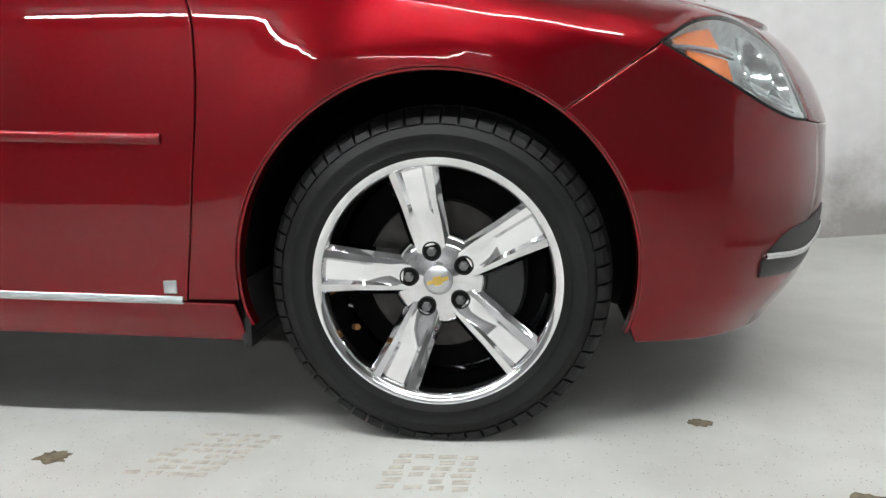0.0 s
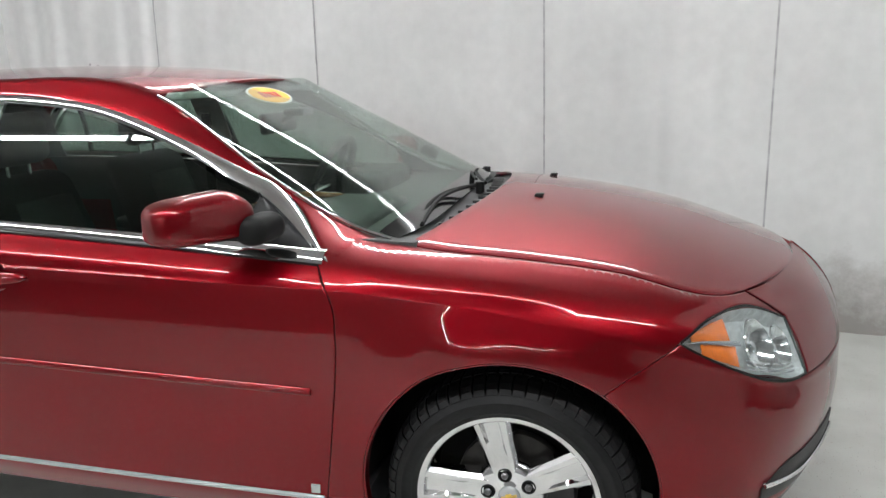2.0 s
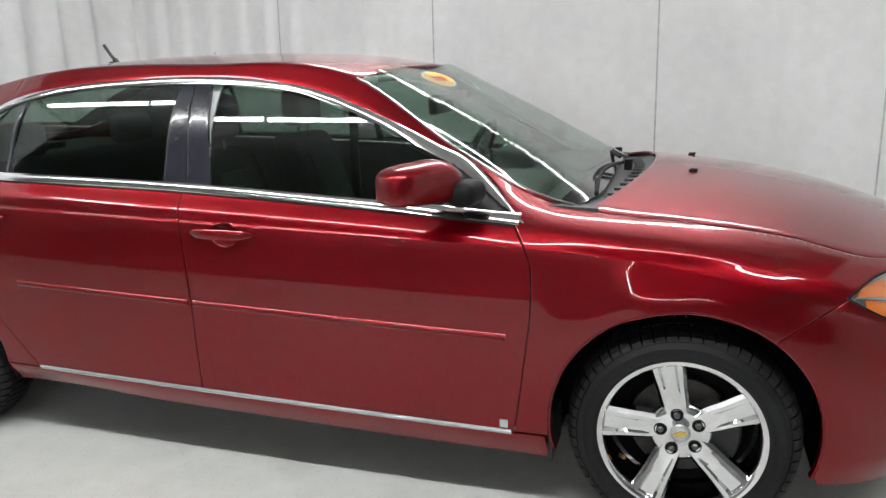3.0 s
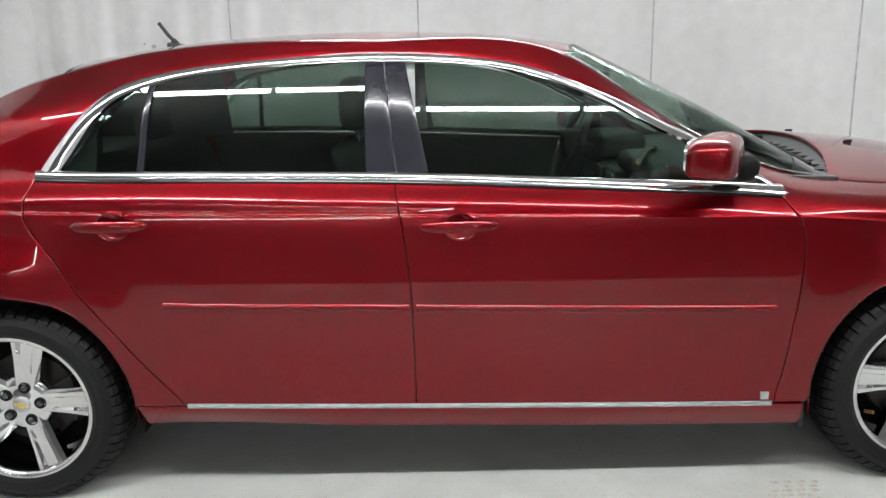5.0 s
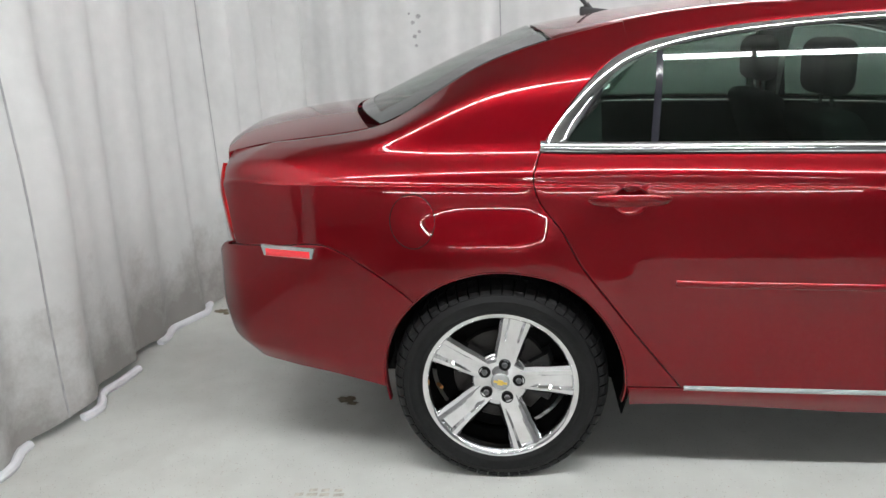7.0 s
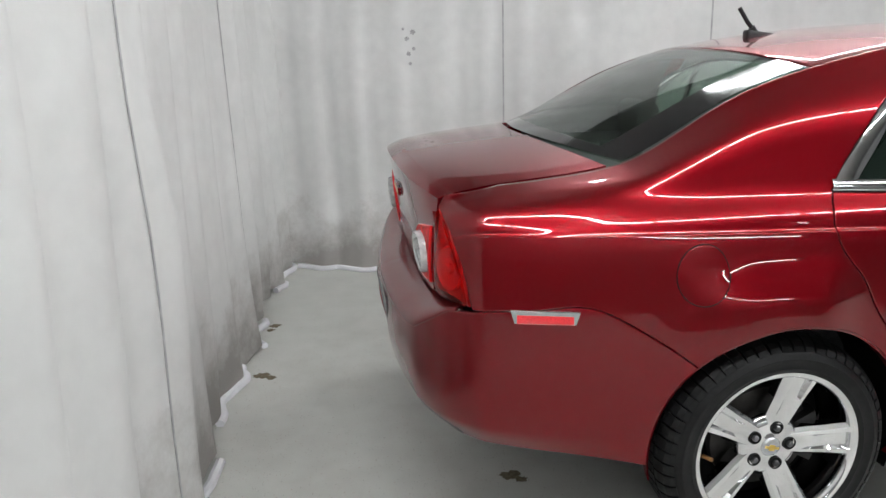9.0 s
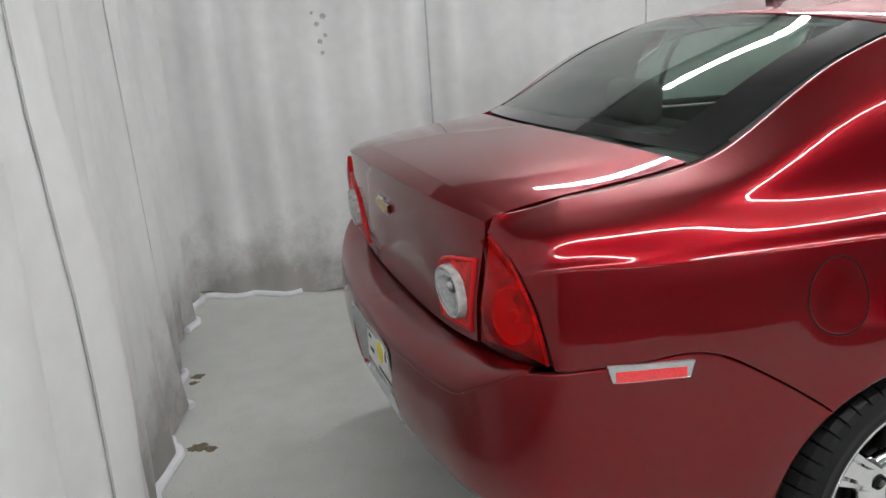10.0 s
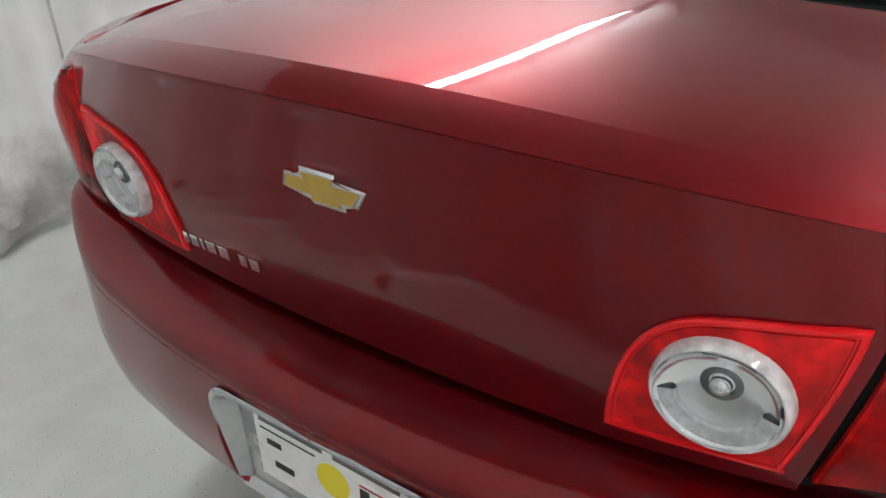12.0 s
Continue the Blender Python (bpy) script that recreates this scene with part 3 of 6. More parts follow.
def shell(s, z):
    """A point of the near side of the body at station s and height z."""
    s, z = np.broadcast_arrays(np.asarray(s, float), np.asarray(z, float))
    zk = np.stack([f(s) for f in LZ], -1)
    dk = np.stack([f(s) for f in LD], -1)
    h = np.diff(zk, axis=-1)
    g = np.diff(dk, axis=-1) / h
    m = np.zeros_like(zk)
    m[..., 0], m[..., -1] = g[..., 0], g[..., -1]
    a, b = g[..., :-1], g[..., 1:]
    w1, w2 = 2 * h[..., 1:] + h[..., :-1], h[..., 1:] + 2 * h[..., :-1]
    same = a * b > 1e-12
    m[..., 1:-1] = np.where(same, (w1 + w2) / np.where(same, w1 / np.where(same, a, 1) + w2 / np.where(same, b, 1), 1), 0)
    k = np.clip((z[..., None] >= zk).sum(-1) - 1, 0, 7)
    pick = lambda arr, q: np.take_along_axis(arr, q[..., None], -1)[..., 0]
    z0, hh = pick(zk, k), pick(h, k)
    t = np.clip((z - z0) / hh, -0.5, 1.2)
    d = (pick(dk, k) * (1 + 2 * t) * (1 - t) ** 2 + hh * pick(m, k) * t * (1 - t) ** 2
         + pick(dk, k + 1) * t * t * (3 - 2 * t) + hh * pick(m, k + 1) * t * t * (t - 1))
    d = d - flare(s, z)
    e = 1e-3
    tx, ty = plan_x(s + e) - plan_x(s - e), plan_y(s + e) - plan_y(s - e)
    ln = np.hypot(tx, ty) + 1e-9
    nx, ny = -ty / ln, tx / ln
    # deep insets follow a broader normal, so that they do not fold over at the corners
    a, b = np.clip(s - 0.14, S_REAR, S_FRONT), np.clip(s + 0.14, S_REAR, S_FRONT)
    wx, wy = plan_x(b) - plan_x(a), plan_y(b) - plan_y(a)
    wl = np.hypot(wx, wy) + 1e-9
    d1 = np.minimum(d, 0.04)
    d2 = d - d1
    return np.stack([plan_x(s) - nx * d1 + wy / wl * d2, -np.maximum(plan_y(s) - ny * d1 - wx / wl * d2, 0), z], -1)


def even_deck_edge():
    """Insets of the top line at the rear that make the boot's side edge one even curve."""
    ss = np.linspace(at(-2.36), at(-1.88), 60)
    a, b = shell(ss[0], top_z(ss[0])), shell(ss[-1], top_z(ss[-1]))
    ds = np.linspace(0.0, 0.32, 161)
    out = []
    for s in ss:
        e = 1e-3
        tx, ty = plan_x(s + e) - plan_x(s - e), plan_y(s + e) - plan_y(s - e)
        nx, ny = -ty / np.hypot(tx, ty), tx / np.hypot(tx, ty)
        p, q = max(s - 0.14, S_REAR), s + 0.14
        wx, wy = plan_x(q) - plan_x(p), plan_y(q) - plan_y(p)
        wl = np.hypot(wx, wy)
        d1 = np.minimum(ds, 0.04)
        x = plan_x(s) - nx * d1 + wy / wl * (ds - d1)
        y = plan_y(s) - ny * d1 - wx / wl * (ds - d1)
        t = (x - a[0]) / (b[0] - a[0])
        want = -a[1] + (a[1] - b[1]) * t + 0.010 * 4 * t * (1 - t)
        out.append(float(np.interp(0, (want - y), ds)))
    return ss, np.array(out)


EDGE_S, EDGE_D = even_deck_edge()
plain_top = LD[8]
LD[8] = lambda s: np.where((s > EDGE_S[0]) & (s < EDGE_S[-1]), np.interp(s, EDGE_S, EDGE_D), plain_top(s))


def steps(n, length, rim=0.007):
    e = min(0.2, rim / max(length, 0.02))
    return np.concatenate([[0, e], np.linspace(e, 1 - e, n)[1:-1], [1 - e, 1]])


def panel(left, right, low, high, nu, nw, size=(1, 0.5), gap=0.0018):
    """Points of a panel between a left and a right edge (stations by height) and a lower and an upper edge (heights by station)."""
    u = steps(nu, size[0])[:, None]
    w = steps(nw, size[1])[None, :]
    z = np.full((u.shape[0], w.shape[1]), 0.5 * (float(low(left(0.6))) + float(high(left(0.6)))))
    s = z * 0
    for _ in range(40):
        a, b = left(z) + gap, right(z) - gap
        s = a + (b - a) * u
        p, q = low(s) + gap, high(s) - gap
        z = p + (q - p) * w
    return shell(s, z)


def inset(poly, dist):
    """A closed outline moved inwards."""
    a, b = np.roll(poly, 1, 0), np.roll(poly, -1, 0)
    e1, e2 = poly - a, b - poly
    n1 = np.stack([-e1[:, 1], e1[:, 0]], 1) / (np.linalg.norm(e1, axis=1, keepdims=True) + 1e-12)
    n2 = np.stack([-e2[:, 1], e2[:, 0]], 1) / (np.linalg.norm(e2, axis=1, keepdims=True) + 1e-12)
    n = n1 + n2
    n = n / (np.linalg.norm(n, axis=1, keepdims=True) + 1e-9)
    k = np.clip((n * n1).sum(1), 0.4, 1)
    return poly + n * (dist / k)[:, None]


def dense(points, step=0.013):
    """A closed outline with points no further apart than a step."""
    out = []
    for p, q in zip(points, points[1:] + points[:1]):
        p, q = np.array(p, float), np.array(q, float)
        n = max(1, int(math.ceil(np.linalg.norm(q - p) / step)))
        out += [p + (q - p) * k / n for k in range(n) if n > 0]
    keep = [p for k, p in enumerate(out) if np.linalg.norm(p - out[k - 1]) > 0.002]
    return np.array(keep)


def slope_of(s, z):
    """Outward normals of the shell."""
    e, h = 1.5e-3, 1.0e-3
    sa, sb = np.clip(s - e, S_REAR, S_FRONT), np.clip(s + e, S_REAR, S_FRONT)
    n = np.cross(shell(sb, z) - shell(sa, z), shell(s, z + h) - shell(s, z - h))
    n = n / (np.linalg.norm(n, axis=-1, keepdims=True) + 1e-12)
    return n


def cut_panel(name, outline, mat, parent, mirror, label="", depth=0.014, roll=0.0014, ds=0.022, holes=()):
    """A body panel cut out of the shell along an outline of (station, height): its rim bends in and turns under."""
    poly = dense([tuple(p) for p in outline])
    area = np.sum(poly[:, 0] * np.roll(poly[:, 1], -1) - np.roll(poly[:, 0], -1) * poly[:, 1])
    if area < 0:
        poly = poly[::-1]
    mid = (np.abs(poly[:, 0] - S_REAR) < 2e-3) | (np.abs(poly[:, 0] - S_FRONT) < 2e-3)
    p0 = inset(poly, 0.0014)
    p0[mid, 0] = poly[mid, 0]
    p1 = inset(p0, 0.0035)
    p1[mid, 0] = p0[mid, 0]
    pts = []
    counts = (4, 7, 8, 2, 3, 5, 5, 7)
    for s in np.arange(p0[:, 0].min() + ds / 2, p0[:, 0].max(), ds):
        zs = [float(f(s)) for f in LZ]
        for k, c in enumerate(counts):
            for q in range(c):
                pts.append((s, zs[k] + (zs[k + 1] - zs[k]) * q / c))
    pts = np.array(pts)
    inside = np.zeros(len(pts), bool)
    x0, y0 = p1[:, 0], p1[:, 1]
    x1, y1 = np.roll(x0, -1), np.roll(y0, -1)
    near = np.full(len(pts), 9.0)
    for a, b, c, d in zip(x0, y0, x1, y1):
        cross = ((b > pts[:, 1]) != (d > pts[:, 1]))
        with np.errstate(divide="ignore", invalid="ignore"):
            hit = pts[:, 0] < (c - a) * (pts[:, 1] - b) / (d - b) + a
        inside ^= cross & hit
        ln = (c - a) ** 2 + (d - b) ** 2 + 1e-12
        t = np.clip(((pts[:, 0] - a) * (c - a) + (pts[:, 1] - b) * (d - b)) / ln, 0, 1)
        near = np.minimum(near, np.hypot(pts[:, 0] - a - t * (c - a), pts[:, 1] - b - t * (d - b)))
    pts = pts[inside & (near > 0.003)]
    n0 = len(p0)
    flat = [Vector(p) for p in np.concatenate([p0, p1, pts])]
    loop = list(range(n0))
    edges = [(k, (k + 1) % n0) for k in loop]
    for hole in holes:
        i = len(flat)
        flat += [Vector(p) for p in hole]
        edges += [(i + k, i + (k + 1) % len(hole)) for k in range(len(hole))]
    vs, _, faces, orig, _, _ = delaunay_2d_cdt(flat, edges, [loop], 1, 1e-6)
    q = np.array([tuple(v) for v in vs])
    for hole in holes:
        c, r = hole.mean(0), (hole.max(0) - hole.min(0)) / 2
        faces = [f for f in faces if np.sum(((q[list(f)].mean(0) - c) / r) ** 2) > 0.97]
    P = shell(q[:, 0], q[:, 1])
    N = slope_of(q[:, 0], q[:, 1])
    ctr = np.array((P[:, 0] * 0.8, P[:, 1] * 0, P[:, 2] * 0 + 0.5)).T
    if np.median(((P - ctr) * N).sum(1)) < 0:
        N = -N
    rim = {}
    for k, o in enumerate(orig):
        for w in o:
            if w < n0:
                rim[w] = k
    ring = [rim[k] for k in range(n0) if k in rim]
    outward = {}
    for w, k in rim.items():
        if mid[w]:
            N[k, 1] = 0
            N[k] /= np.linalg.norm(N[k]) + 1e-9
            continue
        d = p0[w] - p1[w]
        d = d / (np.linalg.norm(d) + 1e-9) * 0.002
        o = P[k] - shell(q[k, 0] - d[0], q[k, 1] - d[1])
        o = o / (np.linalg.norm(o) + 1e-9)
        outward[k] = o
    base_n = N.copy()
    for k, o in outward.items():
        P[k] = P[k] - base_n[k] * roll
        N[k] = base_n[k] * 0.8 + o * 0.6
        N[k] /= np.linalg.norm(N[k])
    verts, norms, polys = [*P], [*N], []
    for f in faces:
        a, b, c = (P[k] for k in f[:3])
        polys.append(tuple(f) if np.dot(np.cross(b - a, c - a), base_n[f[0]]) > 0 else tuple(reversed(f)))
    m = len(ring)
    for k in range(m):
        a, b = ring[k], ring[(k + 1) % m]
        if a not in outward or b not in outward:
            continue
        i = len(verts)
        for w in (a, b):
            verts += [P[w], P[w] - base_n[w] * depth]
            norms += [outward[w], outward[w]]
        quad = (i, i + 2, i + 3, i + 1)
        if np.dot(np.cross(verts[i + 2] - verts[i], verts[i + 1] - verts[i]), outward[a]) < 0:
            quad = quad[::-1]
        polys.append(quad)
    V, M = np.array(verts), np.array(norms)
    if mirror:
        V, M = V * (1, -1, 1), M * (1, -1, 1)
        polys = [tuple(reversed(f)) for f in polys]
    ob = mesh_object(name, V, polys, mat, parent, True, label)
    ob.data.normals_split_custom_set_from_vertices([tuple(v) for v in M])
    return ob


def between(left, right, low, high):
    """The outline between two upright edges (stations by height) and two lengthwise ones (heights by station)."""
    def corner(side, level):
        z = 0.6
        for _ in range(30):
            z = float(level(float(side(z))))
        return z
    a, b, c, d = corner(left, low), corner(right, low), corner(right, high), corner(left, high)
    pts = [(s, float(low(s))) for s in np.linspace(float(left(a)), float(right(b)), 60)]
    pts += [(float(right(z)), z) for z in np.linspace(b, c, 50)[1:]]
    pts += [(s, float(high(s))) for s in np.linspace(float(right(c)), float(left(d)), 60)[1:]]
    pts += [(float(left(z)), z) for z in np.linspace(d, a, 50)[1:-1]]
    return pts


car = new("car")
tagged(car, "dark red metallic four-door saloon with bright chrome trim, parked indoors", "car")

FRONT, REAR = 1.426, -1.426
ARCH_F, ARCH_R = (1.425, 0.350, 0.382), (-1.418, 0.345, 0.371)


def arch(c, degrees):
    return c[0] + c[2] * math.cos(radians(degrees)), c[1] + c[2] * math.sin(radians(degrees))


door_front = spline([.20, .305, .43, .55, .66, .76, .86, .945, 1.1], [.925, .938, .957, .972, .985, .990, .980, .930, .80])
door_mid = spline([.20, .34, .50, .708, .85, 1.01, 1.1], [-.168, -.170, -.171, -.175, -.187, -.213, -.225])
door_rear = spline([.20, .342, .531, .615, .738, .82, .92, .985, 1.045, 1.1], [-.78, -.893, -1.040, -1.103, -1.192, -1.234, -1.305, -1.316, -1.294, -1.25])
sill_top = line([-1.1, -.88, -.17, .90, 1.1], [.337, .334, .319, .297, .292])
belt = spline([-1.35, -1.29, -.75, -.207, .378, .70, .96, 1.1], [1.044, 1.041, 1.027, 1.009, .977, .957, .938, .93])
bottom = LZ[0]

# window outline: outer and inner edge of the bright surround
OUT_X = [-1.300, -1.250, -1.140, -1.030, -.845, -.574, -.248, .063, .253, .455, .632, .748, .958]
OUT_Z = [1.042, 1.116, 1.246, 1.318, 1.356, 1.378, 1.385, 1.362, 1.320, 1.240, 1.154, 1.098, .948]
IN_X = [-1.222, -1.185, -1.100, -1.010, -.840, -.574, -.248, .056, .240, .437, .610, .726, .910]
IN_Z = [1.070, 1.120, 1.235, 1.292, 1.331, 1.354, 1.361, 1.339, 1.298, 1.221, 1.134, 1.079, .968]
out_top, in_top = spline(OUT_X, OUT_Z), spline(IN_X, IN_Z)


GRIP_F, GRIP_R = (-0.022, .888), (-1.045, .912)


def handle_hole(s0, z0):
    """The rim of the dished pocket behind a handle."""
    a = np.linspace(0, 2 * math.pi, 36, endpoint=False)
    return np.stack([s0 + 0.050 * np.cos(a), z0 - 0.003 + 0.040 * np.sin(a)], 1)


def doors(mirror):
    fd = cut_panel("front_door", between(door_mid, door_front, sill_top, belt), PAINT, car, mirror, holes=(handle_hole(*GRIP_F),))
    rd = cut_panel("rear_door", between(door_rear, door_mid, sill_top, belt), PAINT, car, mirror, holes=(handle_hole(*GRIP_R),))
    return fd, rd


def flip(bm, mirror):
    if mirror:
        for v in bm.verts:
            v.co.y = -v.co.y
    return bm


def on(s, z, lift=0.0):
    """A point of the shell, lifted along its normal."""
    e = 2e-3
    p = shell(s, z)
    n = np.cross(shell(s + e, z) - shell(s - e, z), shell(s, z + e) - shell(s, z - e))
    n = n / (np.linalg.norm(n) + 1e-12)
    if n[1] > 0.2 or np.dot(n, p - np.array((p[0] * 0.8, 0, 0.5))) < 0:
        n = -n
    return p + n * lift


def ribbon(name, stations, z_low, z_high, mat, parent, lift, mirror, crown=0.0, label="", n=5):
    """A raised strip that follows the shell along stations."""
    rows = []
    for s in stations:
        a, b = float(z_low(s)), float(z_high(s))
        row = []
        for q in np.linspace(0, 1, n):
            row.append(on(s, a + (b - a) * q, lift + crown * (1 - (2 * q - 1) ** 2)))
        rows.append(row)
    return sheet(name, np.array(rows), mat, parent, lift + 0.004, 0.001, mirror=mirror, label=label)


def handle(parent, s0, z0, mirror):
    """Body-coloured pull handle over a dished recess."""
    c = on(s0, z0, 0.0)
    y = c[1]
    bm = bmesh.new()
    ring0 = handle_hole(0, 0)
    n = len(ring0)
    cups = []
    for f, dep in ((1.012, 0.0), (0.985, 0.005), (0.97, 0.012), (0.91, 0.018), (0.6, 0.0205), (0.2, 0.021)):
        cups.append([bm.verts.new(on(s0 + px * f, z0 + pz * f, -dep)) for px, pz in ring0])
    for a, b in zip(cups, cups[1:]):
        for k in range(n):
            bm.faces.new((a[k], a[(k + 1) % n], b[(k + 1) % n], b[k]))
    bm.faces.new(cups[-1])
    part("handle_recess", flip(bm, mirror), PAINT, parent, "dished pocket behind the handle")
    xs = np.linspace(-0.115, 0.115, 17)
    rows = []
    for x in xs:
        q = abs(x) / 0.115
        hgt = 0.013 * (1 - q ** 4) ** 0.5 + 0.0035
        lift = 0.006 + 0.024 * (1 - q ** 3)
        row = []
        for k in range(10):
            a = 2 * math.pi * k / 10
            p = on(s0 + x - 0.005, z0 + 0.002 + hgt * math.sin(a), lift + 0.009 * math.cos(a))
            row.append(p)
        rows.append(row)
    bm = bmesh.new()
    vs = [[bm.verts.new(p) for p in row] for row in rows]
    for a, b in zip(vs, vs[1:]):
        for k in range(10):
            bm.faces.new((a[k], a[(k + 1) % 10], b[(k + 1) % 10], b[k]))
    bm.faces.new(vs[0])
    bm.faces.new(vs[-1])
    part("handle", flip(bm, mirror), PAINT, parent, "body-coloured pull handle")


def window_band(parts, mirror):
    """Bright surround, panes and dark pillars between the belt and the roof rail."""
    k = np.arange(len(OUT_X))
    t = np.linspace(0, len(OUT_X) - 1, 110)
    ox, oz, ix, iz = (spline(k, v)(t) for v in (OUT_X, OUT_Z, IN_X, IN_Z))
    rows = []
    for q in range(len(t)):
        row = []
        for w in np.linspace(0, 1, 6):
            row.append(on(ox[q] + (ix[q] - ox[q]) * w, oz[q] + (iz[q] - oz[q]) * w, 0.003 + 0.005 * (1 - (2 * w - 1) ** 2)))
        rows.append(row)
    sheet("window_surround", np.array(rows), CHROME, car, 0.010, 0.001, mirror=mirror, label="bright chrome strip over the side windows")
    ribbon("belt_moulding", np.linspace(-1.296, .945, 70), lambda s: belt(s) + 0.001, lambda s: belt(s) + 0.030, CHROME, car, 0.004, mirror, 0.006, "bright chrome strip under the side windows", 7)
    low = lambda s: belt(s) + 0.029
    b0, b1 = line([1.0, 1.37], [-.300, -.302]), line([1.0, 1.37], [-.206, -.247])
    b2, b3 = line([1.0, 1.37], [-.203, -.244]), line([1.0, 1.37], [-.106, -.182])
    q0, q1 = line([1.0, 1.31], [-.992, -.962]), line([1.0, 1.31], [-.970, -.944])
    rear_in = line(IN_Z[:4], IN_X[:4])
    front_in = line(IN_Z[:4:-1], IN_X[:4:-1])
    high = lambda s: in_top(s)
    fd, rd = parts
    cell = lambda a, b, nu, sz: panel(a, b, low, high, nu, 12, sz, 0.0)

    def push(P, d):
        """A pane: one even curve through the opening, a little behind its frame."""
        x, z = P[..., 0].ravel(), P[..., 2].ravel()
        bend = 0.5 * (z - 1.15) ** 2 + 0.03 * x * x
        basis = np.stack([np.ones_like(x), x, z], 1)
        flat = (bend + basis @ np.linalg.lstsq(basis, P[..., 1].ravel() - bend, rcond=None)[0]).reshape(P.shape[:2])
        Q = P.copy()
        Q[..., 1] = flat
        return Q + np.array((0, d, -d * 0.4))

    sheet("quarter_window", push(cell(rear_in, q0, 10, (.2, .2)), 0.004), PANE, rd, 0.004, 0, mirror=mirror, label="tinted fixed glass")
    sheet("window_divider", cell(q0, q1, 3, (.02, .3)), GLOSSBLACK, rd, 0.012, 0.001, mirror=mirror, label="dark grey upright bar between the panes")
    sheet("rear_window_pane", push(cell(q1, b0, 24, (.7, .3)), 0.004), PANE, rd, 0.004, 0, mirror=mirror, label="tinted side glass")
    sheet("pillar_panel", cell(b0, b1, 6, (.1, .3)), GLOSSBLACK, rd, 0.012, 0.002, mirror=mirror, label="satin black pillar cover")
    sheet("pillar_panel", cell(b2, b3, 6, (.1, .3)), GLOSSBLACK, fd, 0.012, 0.002, mirror=mirror, label="satin black pillar cover")
    sail = line([.95, 1.2], [.70, .70])
    front_glass = push(cell(b3, sail, 26, (.9, .3)), 0.014)
    front_glass[..., 1] -= 0.10 * (front_glass[..., 2] - 1.20)
    sheet("front_window_pane", front_glass, PANE, fd, 0.004, 0, mirror=mirror, label="tinted side glass")
    sheet("mirror_sail", cell(line([.95, 1.2], [.703, .703]), front_in, 8, (.2, .1)), BLACK, fd, 0.010, 0.001, mirror=mirror, label="black plastic corner piece that carries the mirror")


def mirror_unit(mirror):
    """Door mirror: a rounded red cap swept back along its axis, a black underside with its arm, and the glass."""
    c = np.array((0.690, -0.955, 1.078)) - np.array((0.05, 0, 0.03)) * mirror
    ax = np.array((0.12, 0.19, 0.0))
    ax = ax / np.linalg.norm(ax)
    ac = np.array((-ax[1], ax[0], 0))

    def cap_mesh(low, high, grow):
        bm = bmesh.new()
        bmesh.ops.create_uvsphere(bm, u_segments=36, v_segments=24, radius=1)
        f = lambda q, p: math.copysign(abs(q) ** p, q)
        for v in bm.verts:
            a, b, z = v.co
            a, b, z = f(a, 0.50), f(b, 0.70), f(z, 0.55 if z > 0 else 0.30)
            hgt = ((0.054 + 0.016 * min(1, (a + 1) / 1.3) - 0.032 * max(0, (a - 0.35) / 0.65) ** 2) if z > 0 else 0.056) * grow
            p = c + ax * a * 0.138 * grow - ac * b * (0.062 - 0.012 * a) * grow
            v.co = Vector((p[0], p[1], p[2] + z * hgt - 0.006 * a))
        for z, inner in ((low, True), (high, False)):
            if z is None:
                continue
            bmesh.ops.bisect_plane(bm, geom=bm.verts[:] + bm.edges[:] + bm.faces[:], plane_co=(0, 0, c[2] + z), plane_no=(0, 0, 1), clear_inner=inner, clear_outer=not inner)
            bmesh.ops.contextual_create(bm, geom=[e for e in bm.edges if e.is_boundary])
        return bm

    cap = part("door_mirror", flip(cap_mesh(-0.046, None, 1.0), mirror), PAINT, car, "dark red door mirror on a black arm")
    part("mirror_base", flip(cap_mesh(None, -0.048, 0.985), mirror), SEAL, cap, "black plastic lower shell")
    bm = block(0.745, 0.828, -0.925, -0.792, 1.002, 1.078, 0.034, 5, lambda x, y, z: (x + (0.02 if y > -0.86 else 0), y, z))
    part("mirror_arm", flip(bm, mirror), SEAL, cap, "black plastic arm")
    n = 26
    bm = bmesh.new()
    ring = [c + ax * 0.112 * math.copysign(abs(math.cos(a)) ** .6, math.cos(a)) + ac * 0.0640 + np.array((0, 0, 0.048 * math.copysign(abs(math.sin(a)) ** .6, math.sin(a)) + 0.006)) for a in np.linspace(0, 2 * math.pi, n, endpoint=False)]
    lo = [bm.verts.new(p) for p in ring]
    hi = [bm.verts.new(p - ac * 0.012) for p in ring]
    bm.faces.new(lo)
    bm.faces.new(hi)
    for k in range(n):
        bm.faces.new((lo[k], lo[(k + 1) % n], hi[(k + 1) % n], hi[k]))
    part("mirror_glass", flip(bm, mirror), CHROME, cap, "silvered mirror glass")


HL_TOP = spline([at(1.838), at(1.90), at(1.98), at(2.06), at(2.13), at(2.17)], [.774, .806, .824, .822, .795, .765])
HL_LOW = spline([at(1.838), at(1.90), at(1.965), at(2.05), at(2.12), at(2.17)], [.772, .735, .700, .655, .632, .628])


LAMP_EDGE = [(-2.368, 1.018), (-2.346, 1.002), (-2.325, .984), (-2.303, .960), (-2.288, .925), (-2.275, .888), (-2.264, .840), (-2.252, .779)]
BUMPER_TOP = spline([S_REAR, at(-2.415), at(-2.385), at(-2.345), at(-2.30), at(-2.25), at(-2.1), at(-1.94), at(-1.80), at(-1.672)], [.700, .702, .715, .745, .768, .774, .777, .776, .700, .612])


